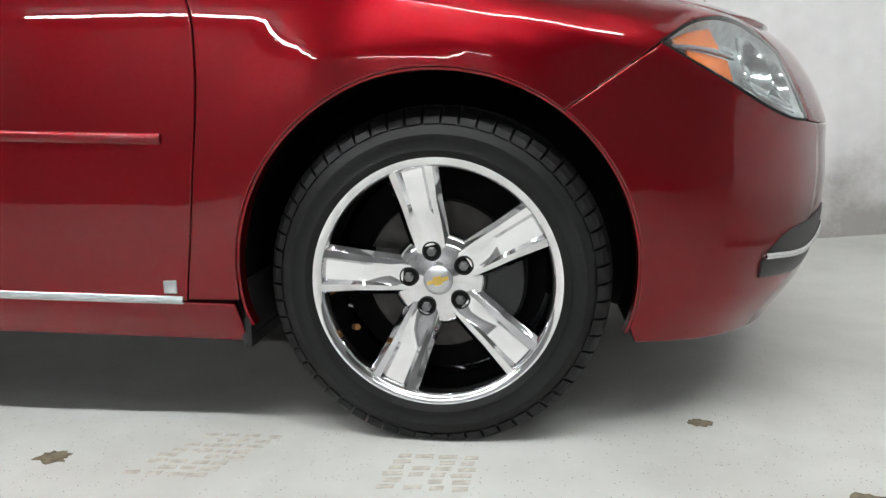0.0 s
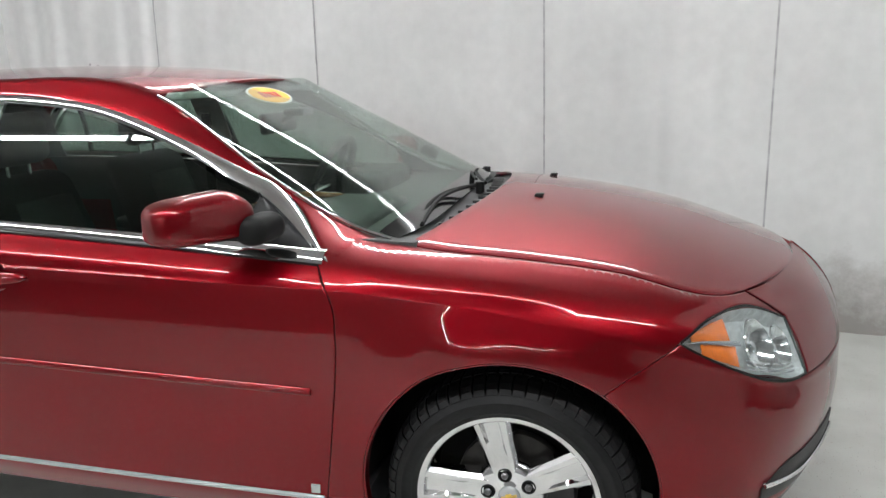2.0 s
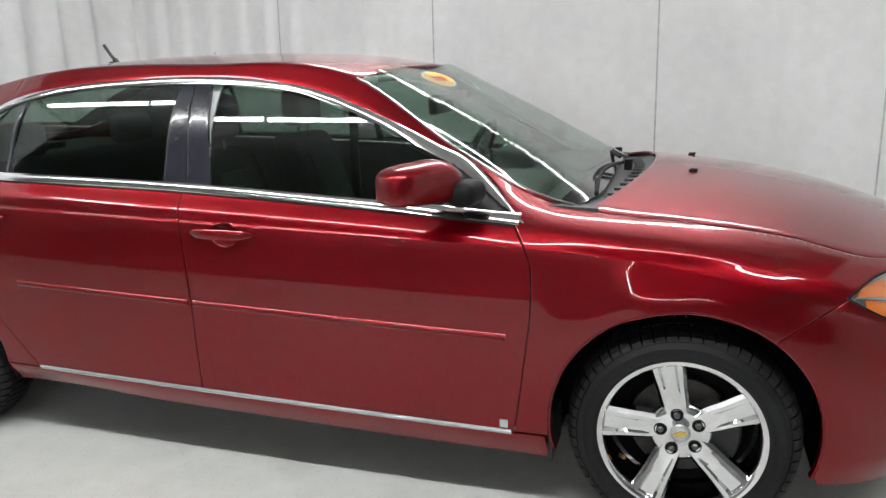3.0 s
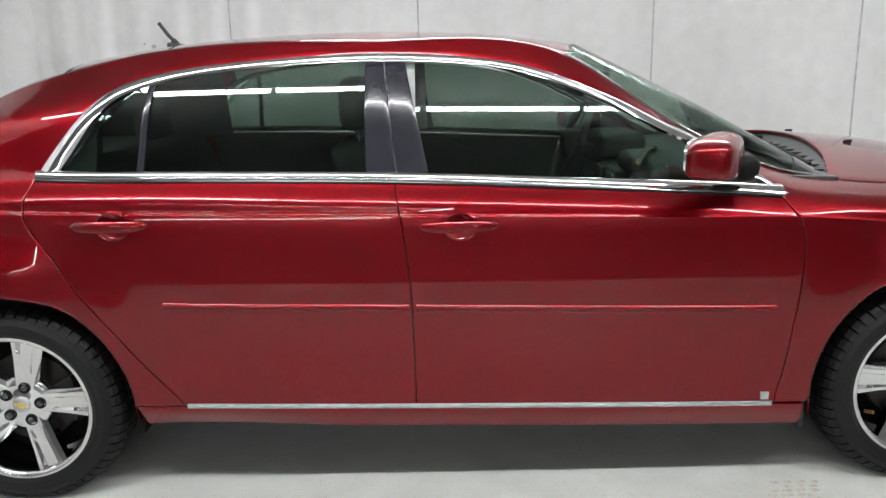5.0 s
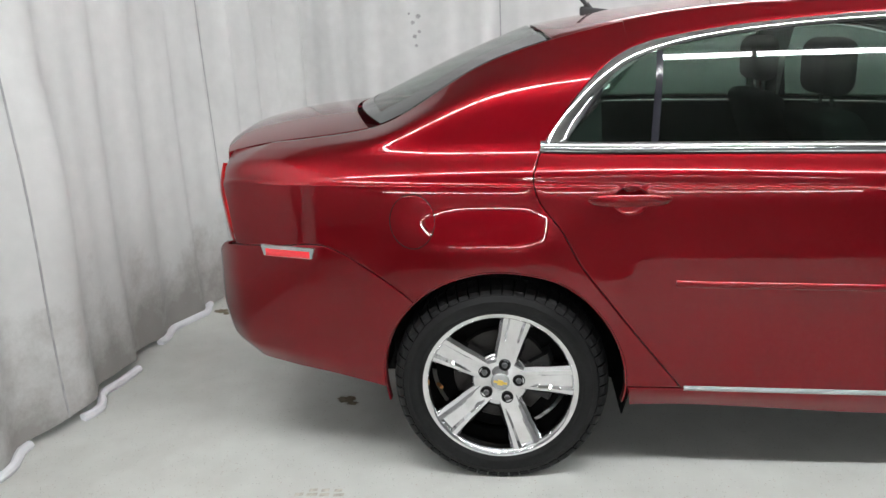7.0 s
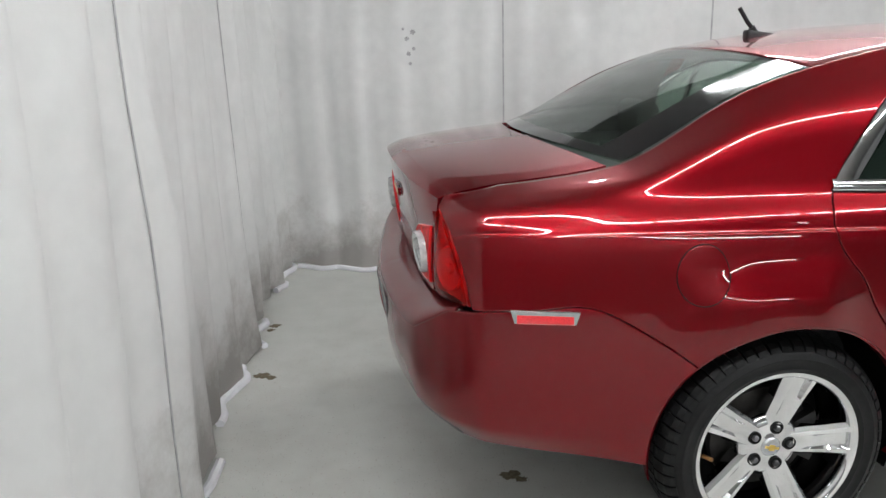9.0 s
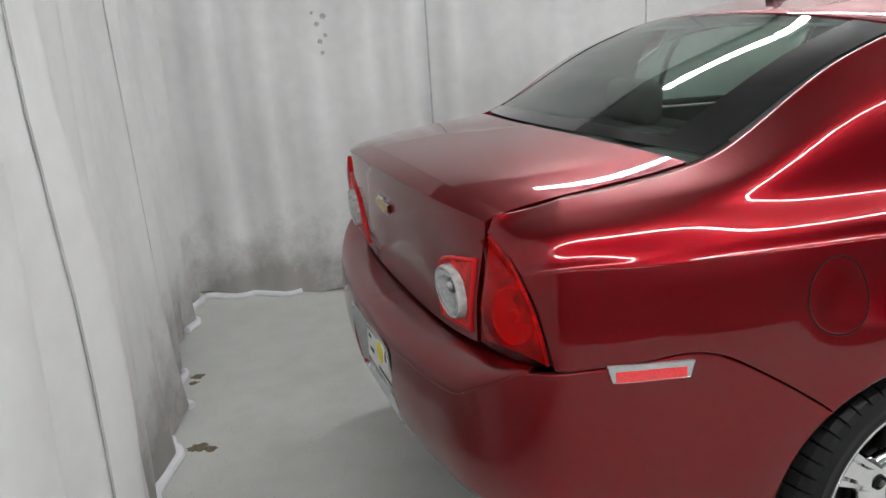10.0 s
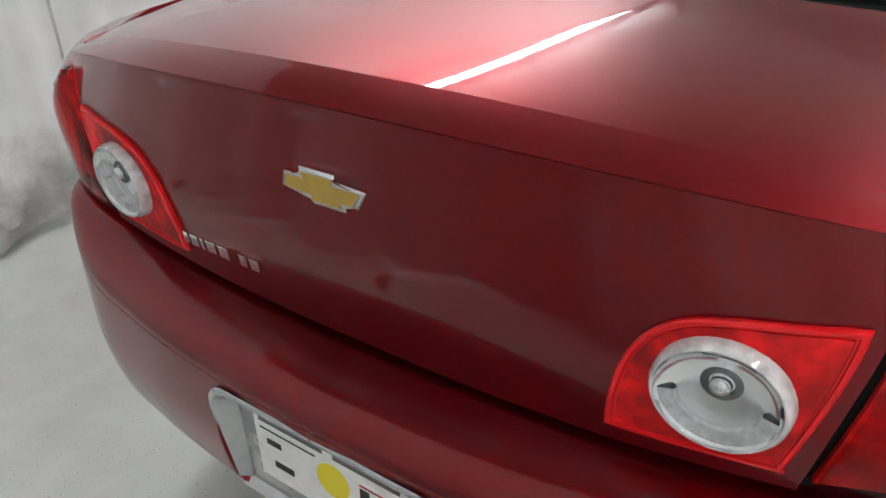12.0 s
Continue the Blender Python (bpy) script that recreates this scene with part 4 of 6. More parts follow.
def fenders(mirror):
    T = lambda x: (at(x), float(top_z(at(x))))
    A = lambda c, a, b: [(at(x), z) for x, z in (arch(c, g) for g in np.linspace(a, b, 60))]
    out = [(float(door_front(z)), z) for z in np.linspace(.300, .945, 40)]
    out += [T(x) for x in np.linspace(1.0, 2.10, 50)]
    out += [(at(x), float(HL_TOP(at(x)))) for x in np.linspace(2.168, 1.838, 30)]
    out += A(ARCH_F, 52.5, 180) + [(1.043, .300)]
    cut_panel("front_fender", out, PAINT, car, mirror, "dark red front wing")
    out = [(float(door_rear(z)), z) for z in np.linspace(.337, 1.040, 50)]
    out += [(x, float(out_top(x))) for x in np.linspace(-1.297, -1.034, 24)]
    out += [T(x) for x in np.linspace(-1.05, -2.370, 80)]
    out += [(at(x), z) for x, z in LAMP_EDGE]
    out += [(at(x), float(BUMPER_TOP(at(x))) + .0008) for x in np.linspace(-2.22, -1.70, 24)]
    out += A(ARCH_R, 134, 3) + [(-1.048, .337)]
    cut_panel("quarter_panel", out, PAINT, car, mirror, "dark red rear wing and roof pillar")
    # flange of each arch, turned in towards the wheel
    for c, lo, hi in ((ARCH_F, -18, 196), (ARCH_R, -12, 192)):
        rows = []
        for g in np.linspace(lo, hi, 60):
            x, z = arch(c, g)
            p = shell(at(x), z)
            rows.append([p + np.array((0, q, 0)) - np.array((x - c[0], 0, z - c[1])) * f for q, f in ((0.002, 0.0), (0.004, 0.012), (0.030, 0.016))])
        sheet("arch_lip", np.array(rows), PAINT, car, 0.003, 0, (0, -1, 0), mirror=mirror)


def sills(mirror):
    cut_panel("sill_panel", between(line([0, 1], [-1.046, -1.046]), line([0, 1], [1.044, 1.044]), lambda z: bottom(z) + 0.002, sill_top), PAINT, car, mirror)
    ribbon("sill_strip", np.linspace(-.882, .930, 60), lambda s: sill_top(s) - 0.004, lambda s: sill_top(s) + 0.013, SILVER, car, 0.005, mirror, 0.004, "bright silver strip along the sill")


def mouldings(fd, rd, mirror):
    mz = lambda s: .668 - 0.0300 * (s + .916)
    ribbon("door_moulding", np.linspace(-.160, .915, 40), lambda s: mz(s) - .011, lambda s: mz(s) + .011, PAINT, fd, 0.004, mirror, 0.005, "slim body-coloured rubbing strip", 7)
    ribbon("door_moulding", np.linspace(-.916, -.182, 30), lambda s: mz(s) - .011, lambda s: mz(s) + .011, PAINT, rd, 0.004, mirror, 0.005, "slim body-coloured rubbing strip", 7)
    handle(fd, *GRIP_F, mirror)
    handle(rd, *GRIP_R, mirror)
    c = on(.906, .327, 0.001)
    bm = block(.893, .919, c[1] - 0.003, c[1] + 0.003, .314, .340, 0.001)
    part("door_badge", flip(bm, mirror), SILVER, fd, "small square silver badge")


def rail(mirror):
    """Red band from the screen pillar over the doors to the sail."""
    sheet("roof_rail", panel(line([.9, 1.5], [-1.028, -1.055]), line([.90, 1.0], [.948, 1.02]), lambda s: np.minimum(out_top(s), top_z(s) - 0.004), top_z, 80, 8, (2, .05), 0.001), PAINT, car, 0.006, 0.002, mirror=mirror)


for far in (False, True):
    pair = doors(far)
    mouldings(*pair, far)
    window_band(pair, far)
    fenders(far)
    sills(far)
    rail(far)
    mirror_unit(far)


def crown(name, edge_x, centre, mat, power=2.2, nx=30, ny=33, thick=0.006, roll=0.003, inset=0.002, ridge=None, label="", edge_at=None, lift=0.0, bow=2.0, even=0):
    """A panel across the car from one shell edge to the other: edge_x the edge's stations front to back, centre the middle's (x, z)."""
    f = steps(nx, 1.0)
    ex = np.interp(f, np.linspace(0, 1, len(edge_x)), edge_x)
    k = np.linspace(0, 1, len(centre))
    cx, cz = spline(k, [c[0] for c in centre])(f), spline(k, [c[1] for c in centre])(f)
    E = edge_at(f) if edge_at else shell(at(ex), top_z(at(ex)))
    if even:
        E = np.stack([np.polyval(np.polyfit(f, E[:, c], even), f) for c in range(3)], -1)
        cx, cz = (np.polyval(np.polyfit(f, v, even), f) for v in (cx, cz))
    g = 2 * steps(ny, 1.2) - 1
    P = np.empty((len(f), len(g), 3))
    ag = np.abs(g)[None, :]
    power, bow = (v(f)[:, None] if callable(v) else v for v in (power, bow))
    P[..., 0] = cx[:, None] + (E[:, 0] - cx)[:, None] * ag ** bow
    P[..., 1] = g[None, :] * (np.abs(E[:, 1]) - inset)[:, None]
    P[..., 2] = cz[:, None] + (E[:, 2] - cz)[:, None] * ag ** power + lift
    if ridge is not None:
        P[..., 2] += ridge(f[:, None], ag)
    return sheet(name, P, mat, car, thick, roll, (0, 0, 1), label)


bonnet = crown("bonnet", [1.135, 1.3, 1.5, 1.7, 1.9, 2.0, 2.10], [(1.30, 1.042), (1.46, 1.028), (1.62, 1.008), (1.78, .980), (1.93, .944), (2.08, .893), (2.215, .845)], PAINT, 2.0, 40, 45, 0.008, 0.002,
               label="dark red bonnet")
windscreen = crown("windscreen", [1.095, .90, .71, .52, .345], [(1.155, .992), (.960, 1.106), (.765, 1.214), (.570, 1.312), (.388, 1.404)], SCREEN, 12.0, 30, 81, 0.005, 0.0, 0.012, label="clear windscreen, lightly tinted", lift=-0.002, bow=9.0)
crown("roof", [.325, .1, -.2, -.5, -.8, -1.06, -1.26], [(.41, 1.407), (.13, 1.447), (-.15, 1.465), (-.43, 1.469), (-.73, 1.461), (-1.03, 1.438), (-1.31, 1.401)], PAINT, 2.3, 44, 41, 0.008, 0.003, label="dark red roof")
rear_window = crown("rear_window", [-1.275, -1.43, -1.58, -1.72, -1.825], [(-1.325, 1.400), (-1.48, 1.344), (-1.64, 1.280), (-1.80, 1.209), (-1.945, 1.147)], SCREEN, 2.2, 28, 33, 0.005, 0.0, 0.010, label="tinted rear window", lift=-0.002)
RIM_TOP = shell(np.linspace(at(-2.368), at(-1.80), 90), top_z(np.linspace(at(-2.368), at(-1.80), 90)))
deck_x = spline(np.linspace(0, 1, 5), (-1.835, -1.945, -2.055, -2.160, -2.262))
bootlid = crown("boot_lid", [0, 1], [(-1.96, 1.144), (-2.03, 1.139), (-2.10, 1.133), (-2.17, 1.126), (-2.23, 1.118), (-2.285, 1.109), (-2.334, 1.099)], PAINT, 2.6, 30, 45, 0.007, 0.0, 0.011, label="dark red boot lid",
                edge_at=lambda f: np.stack([deck_x(f), np.interp(deck_x(f), RIM_TOP[:, 0], RIM_TOP[:, 1]), np.interp(deck_x(f), RIM_TOP[:, 0], RIM_TOP[:, 2]) - .001], -1), bow=line([0, .4, 1], [2.0, 2.4, 3.0]), even=3)

# the boot's upright face: middle and side profiles from the crease down
FACE = [spline(np.linspace(0, 1, 5), v) for v in ((-2.378, -2.367, -2.353, -2.339, -2.322), (1.072, 1.030, .950, .840, .728), (-2.306, -2.309, -2.318, -2.323, -2.318), (.580, .581, .572, .557, .537), (1.040, 1.005, .940, .865, .770))]


def face_at(g, f):
    """A point of the boot's face: g from side to side (-1 to 1), f from the crease (0) to its foot (1)."""
    cx, cz, ex, ey, ez = (c(f) for c in FACE)
    return np.stack([cx + (ex - cx) * np.abs(g) ** 3, g * ey, cz + (ez - cz) * np.abs(g) ** 2.6], -1)


def boot_lip():
    """The bevelled band between the deck and the upright face."""
    top = DECK_END
    f = np.linspace(0, 1, 7)[:, None, None]
    g = 2 * steps(45, 1.2) - 1
    low = face_at(g, np.zeros_like(g))
    P = top[None] + (low - top)[None] * f
    P[..., 2] += 0.0015 * np.sin(np.pi * f[..., 0])
    sheet("boot_lip", P, PAINT, bootlid, 0.008, 0.0, (-.7, 0, .7), "bevelled edge of the boot lid")


DECK_END = np.array([bootlid.data.vertices[k].co for k in range(31 * 47, 32 * 47)])


def boot_face():
    """Upright rear of the boot lid, hollow under a sharp crease."""
    f, g = np.meshgrid(steps(24, .35), 2 * steps(37, 1.1) - 1, indexing="ij")
    sheet("boot_face", face_at(g, f) - np.array((0, 0, .0015)), PAINT, bootlid, 0.008, 0.0, (-1, 0, 0), "dark red upright rear of the boot lid")


boot_face()
boot_lip()
# added filler that keeps light from showing through the gap under the boot
part("boot_gap_filler", block(-2.292, -2.27, -.55, .55, .66, .80, 0.004), SEAL, car, "black filler added behind the gap under the boot lid to stop light")
for far in (False, True):
    # black strip laid in the gap as its shade
    gap_shade = np.stack([RIM_TOP[::3] + np.array((0, d, h)) for d, h in ((-.004, -.016), (.006, -.011), (.020, -.011))], 1)
    sheet("boot_gap_shade", gap_shade, SEAL, car, 0.003, 0, (0, 0, 1), "black strip put in for the shade in the gap beside the boot lid", far)


def face_point(y, z, lift=0.0):
    """A point on the boot's upright face."""
    lo, hi = 0.0, 1.0
    for _ in range(18):
        f = (lo + hi) / 2
        p = face_at(y / float(FACE[3](f)), f)
        lo, hi = (f, hi) if p[2] > z else (lo, f)
    return np.array((p[0] - lift, y, z))


def loop_sheet(name, A, B, n, mat, parent, lift=0.0, thick=0.006, out=(-1, 0, 0), bow=0.0, label="", mirror=False, roll=0.002):
    """A panel drawn between two edge curves of points in space, bowed outwards."""
    A, B = np.array(A, float), np.array(B, float)
    k = np.linspace(0, 1, len(A))
    t = steps(18, .3)
    a = np.stack([spline(k, A[:, c])(t) for c in range(3)], -1)
    b = np.stack([spline(k, B[:, c])(t) for c in range(3)], -1)
    w = steps(n, .2)[None, :, None]
    P = a[:, None] * (1 - w) + b[:, None] * w
    o = np.array(out, float)
    P = P + o / np.linalg.norm(o) * (lift + bow * 4 * w * (1 - w))
    return sheet(name, P, mat, parent, thick, roll, out, label, mirror)


def rear_lamps(mirror):
    """Outer lamp between quarter and boot: a dark gasket, red optics with a round bowl, and a clear red lens; inner lamp on the boot lid."""
    inner = [(-2.302, -.587, 1.014), (-2.310, -.583, .965), (-2.317, -.575, .91), (-2.321, -.562, .85), (-2.316, -.543, .772)]
    outer = [shell(at(x), z) for x, z in ((-2.366, 1.015), (-2.327, .982), (-2.296, .935), (-2.270, .856), (-2.255, .778))]
    gasket = loop_sheet("tail_lamp", inner, outer, 10, SEAL, car, -0.016, 0.02, (-1, -.45, 0), 0.004, "red tail lamp in a black gasket", mirror)
    cut = lambda e, f: [np.array(p) * (1 - e) + np.array(q) * e for p, q in zip(f, (outer if f is inner else inner))]
    shrink = lambda P: [np.array((p[0], p[1], .785 + (p[2] - .785) * 0.955 + 0.004)) for p in P]
    i2, o2 = shrink(cut(0.03, inner)), shrink(cut(0.075, outer))
    loop_sheet("lamp_reflector", i2, o2, 14, REDLENS_BACK, gasket, -0.002, 0.006, (-1, -.45, 0), -0.006, "faceted red reflector", mirror)
    cen = np.array((-2.2900, -.668, .868))
    nrm = np.array((-1, -.55, .05))
    nrm = nrm / np.linalg.norm(nrm)
    su = np.cross(nrm, (0, 0, 1))
    su = su / np.linalg.norm(su)
    sv = np.cross(su, nrm)
    bm = bmesh.new()
    rings = []
    for r, d in ((0.054, -0.002), (0.050, 0.006), (0.044, 0.003), (0.030, -0.004), (0.014, -0.002), (0.010, 0.004), (0.003, 0.006)):
        rings.append([bm.verts.new(cen + su * r * math.cos(a) + sv * r * math.sin(a) * 1.15 + nrm * d) for a in np.linspace(0, 2 * math.pi, 32, endpoint=False)])
    for a, b in zip(rings, rings[1:]):
        for k in range(32):
            bm.faces.new((a[k], a[(k + 1) % 32], b[(k + 1) % 32], b[k]))
    bm.faces.new(rings[-1])
    part("lamp_bowl", flip(bm, mirror), REDEDGE, gasket, "round red bowl with a bulb cover")
    loop_sheet("lamp_lens", i2, o2, 14, REDGLASS, gasket, 0.004, 0.003, (-1, -.45, 0), 0.016, "glossy red lens", mirror)
    # inner lamp
    pts = [(-.347, .772), (-.351, .818), (-.364, .869), (-.387, .908), (-.418, .931), (-.458, .943), (-.515, .953), (-.556, .960), (-.561, .954), (-.553, .905), (-.538, .845), (-.523, .793), (-.517, .787), (-.440, .775), (-.355, .766)]
    cy = sum(p[0] for p in pts) / len(pts)
    cz = sum(p[1] for p in pts) / len(pts)
    layers = [(1.0, 0.000), (1.0, 0.005), (0.975, 0.0075), (0.935, 0.0075), (0.92, 0.0050)]

    def ring_mesh(fs, close_last=True):
        bm = bmesh.new()
        rs = [[bm.verts.new(face_point(cy + (y - cy) * f, cz + (z - cz) * f, d)) for y, z in smooth_loop(pts, 5)] for f, d in fs]
        for a, b in zip(rs, rs[1:]):
            for k in range(len(a)):
                bm.faces.new((a[k], a[(k + 1) % len(a)], b[(k + 1) % len(a)], b[k]))
        if close_last:
            bm.faces.new(rs[-1])
        return bm

    lamp = part("boot_lamp", flip(ring_mesh(layers), mirror), REDEDGE, bootlid, "red boot-lid lamp with a clear reversing light")
    part("lamp_reflector", flip(ring_mesh([(0.900, 0.0045), (0.89, 0.0064), (0.6, 0.0068)]), mirror), REDLENS_BACK, lamp, "faceted red reflector")
    # reversing light: a thick clear ring, a deep mirrored bowl with a stepped lower half, a bulb in its socket
    c0 = (-.459, .862)

    def turned_on(rs, mat, name, label, n=40, a0=0.0, a1=2 * math.pi, cap=True, dz=0.0):
        bm = bmesh.new()
        full = a1 - a0 > 6.2
        turn = np.linspace(a0, a1, n, endpoint=not full)
        rings = [[bm.verts.new(face_point(c0[0] + r * math.cos(a), c0[1] + dz + r * 0.95 * math.sin(a), d)) for a in turn] for r, d in rs]
        for a, b in zip(rings, rings[1:]):
            for k in range(n if full else n - 1):
                bm.faces.new((a[k], a[(k + 1) % n], b[(k + 1) % n], b[k]))
        if cap:
            bm.faces.new(rings[-1])
        return part(name, flip(bm, mirror), mat, lamp, label)

    turned_on([(.0655, .004), (.0650, .014), (.0635, .021), (.0605, .0245), (.0585, .0240), (.0570, .0200)], FROST, "light_rim", "thick clear ring round the bowl", cap=False)
    turned_on([(.0580, .0235), (.0540, .0180), (.0460, .0135), (.0340, .0108), (.0200, .0094), (.0080, .0090)], BOWL, "light_bowl", "deep silvered bowl")
    turned_on([(.0560, .0200), (.0500, .0185), (.0400, .0170), (.0385, .0120), (.0380, .0070)], FROST, "bowl_step", "stepped ledge across the lower half of the bowl", 24, math.pi * 1.04, math.pi * 1.96, False)
    turned_on([(.0200, .0090), (.0190, .0115), (.0165, .0125), (.0130, .0120), (.0110, .0085)], NUT, "bulb_socket", "grey bulb socket", 24, dz=.014)
    turned_on([(.0100, .0085), (.0100, .0160), (.0080, .0190), (.0040, .0205)], CHROME, "bulb", "small bright bulb", 16, dz=.014)
    turned_on([(.0600, .0238), (.0500, .0262), (.0300, .0285), (.0120, .0292)], CLEAR, "light_lens", "clear domed lens")
    # side marker
    bm = bmesh.new()
    quad = [(-2.156, .783), (-1.980, .772), (-1.990, .738), (-2.146, .748)]
    for name, f, lift, mat, lab in (("side_marker", 1.0, 0.007, SILVER, "red side marker in a silver frame"),):
        mc = np.mean(np.array(quad), 0)
        rings = []
        for ff, dd in ((1.0, 0.0), (0.99, 0.006), (0.93, 0.0085), (0.87, 0.007)):
            ring = []
            for k in range(4):
                a, b = np.array(quad[k]), np.array(quad[(k + 1) % 4])
                for q in np.linspace(0, 1, 8, endpoint=False):
                    p = mc + (a + (b - a) * q - mc) * (ff if k % 2 else 1) * np.array((1, 1))
                    p = mc + (a + (b - a) * q - mc) * np.array((0.97 + 0.03 * ff, ff))
                    ring.append(bm.verts.new(on(at(p[0]), p[1], dd)))
            rings.append(ring)
        for a, b in zip(rings, rings[1:]):
            for k in range(len(a)):
                bm.faces.new((a[k], a[(k + 1) % len(a)], b[(k + 1) % len(a)], b[k]))
        bm.faces.new(rings[-1])
        frame_ob = part(name, flip(bm, mirror), mat, car, lab)
    rows = [[on(at(x), z, 0.0085) for z in np.linspace(-0.0115, 0.0115, 4) + (.7775 - .032 * 0.55 - 0.062 * (x + 2.156))] for x in np.linspace(-2.140, -1.996, 14)]
    sheet("marker_lens", np.array(rows), MARKER, frame_ob, 0.004, 0.001, mirror=mirror, label="ribbed red reflector")


def smooth_loop(pts, n):
    """A closed smooth curve through points."""
    out = []
    m = len(pts)
    for k in range(m):
        p0, p1, p2, p3 = (np.array(pts[(k + q) % m]) for q in (-1, 0, 1, 2))
        for t in np.linspace(0, 1, n, endpoint=False):
            out.append(tuple(0.5 * (2 * p1 + (p2 - p0) * t + (2 * p0 - 5 * p1 + 4 * p2 - p3) * t * t + (3 * p1 - p0 - 3 * p2 + p3) * t ** 3)))
    return out


def bumpers(mirror):
    # rear
    top = BUMPER_TOP

    out = [(s, float(bottom(s)) + 0.002) for s in np.linspace(S_REAR, at(-1.789), 60)]
    out += [(at(x), z) for x, z in (arch(ARCH_R, g) for g in np.linspace(182.5, 134, 30))]
    soft = lambda s: 0.042 * np.clip((at(-2.31) - s) / 0.16, 0, 1)
    out += [(s, float(top(s) - soft(s))) for s in np.linspace(at(-1.70), S_REAR, 70)]
    # the pocket is cut out of the middle
    out += [(S_REAR, .640), (S_REAR + .165, .640)] + [(S_REAR + .165 + .040 * math.sin(a), .600 + .040 * math.cos(a)) for a in np.linspace(.2, math.pi / 2, 8)]
    out += [(S_REAR + .205, .450), (S_REAR + .190, .430), (S_REAR, .430)]
    rb = cut_panel("rear_bumper", out, PAINT, car, mirror, "dark red rear bumper")
    rows = []
    for s in np.linspace(S_REAR, at(-2.290), 30):
        p = shell(s, float(top(s) - soft(s)) - 0.0008)
        e = shell(s, float(top(s)))
        q = np.array((-2.298 + 0.040 * min(1, abs(p[1]) / .58) ** 2, p[1] * 0.955, .716 + 0.050 * min(1, abs(p[1]) / .58) ** 2.4))
        a, b = p + (e - p) * 0.9 + np.array((0, 0, .004)), e + (q - e) * 0.28 + np.array((0, 0, .016))
        rows.append([p * (1 - w) ** 3 + 3 * a * w * (1 - w) ** 2 + 3 * b * w * w * (1 - w) + q * w ** 3 for w in np.linspace(0, 1, 17)])
    sheet("bumper_step", np.array(rows), PAINT, rb, 0.006, 0.001, (0, 0, 1), "dark red step on the bumper", mirror)
    # front
    low_edge = spline([at(1.838), at(1.90), at(1.965), at(2.05), at(2.12), at(2.17), at(2.3), S_FRONT], [.772, .735, .700, .655, .632, .624, .612, .606])
    ftop = lambda s: np.where(s < at(1.838), .6530 + (.772 - .6530) * np.clip((s - at(1.6575)) / (at(1.838) - at(1.6575)), 0, 1), low_edge(s))

    out = [(s, float(bottom(s)) + 0.002) for s in np.linspace(at(1.806), S_FRONT, 60)]
    out += [(s, float(ftop(s)) + (0.0012 if s < at(1.83) else 0.0010)) for s in np.linspace(S_FRONT, at(1.662), 90)]
    out += [(at(x), z) for x, z in (arch(ARCH_F, g) for g in np.linspace(52, -16, 30))]
    fb = cut_panel("front_bumper", out, PAINT, car, mirror, "dark red front bumper")
    out = [(s, float(low_edge(s)) + 0.001) for s in np.linspace(at(2.174), S_FRONT, 40)]
    out += [(s, float(top_z(s))) for s in np.linspace(S_FRONT, at(2.104), 40)] + [(at(2.172), .768)]
    cut_panel("nose_panel", out, PAINT, car, mirror, "dark red nose panel")
    # fog-lamp pocket: dark slot with a bright blade
    s0, s1 = at(2.058), at(2.30)
    zl = spline([s0, (s0 + s1) / 2, s1], [.318, .305, .330])
    zh = spline([s0, s0 + 0.05, (s0 + s1) / 2, s1], [.352, .385, .412, .425])
    pocket = ribbon("fog_pocket", np.linspace(s0, s1, 24), zl, zh, BLACK, fb, 0.004, mirror, 0.002, "black slot for a fog lamp", 6)
    ribbon("fog_blade", np.linspace(s0 + 0.004, s1, 24), lambda s: zl(s) + 0.038, lambda s: zl(s) + 0.052 + 0.004 * (s - s0), CHROME, pocket, 0.010, mirror, 0.004, "bright blade across the slot", 5)


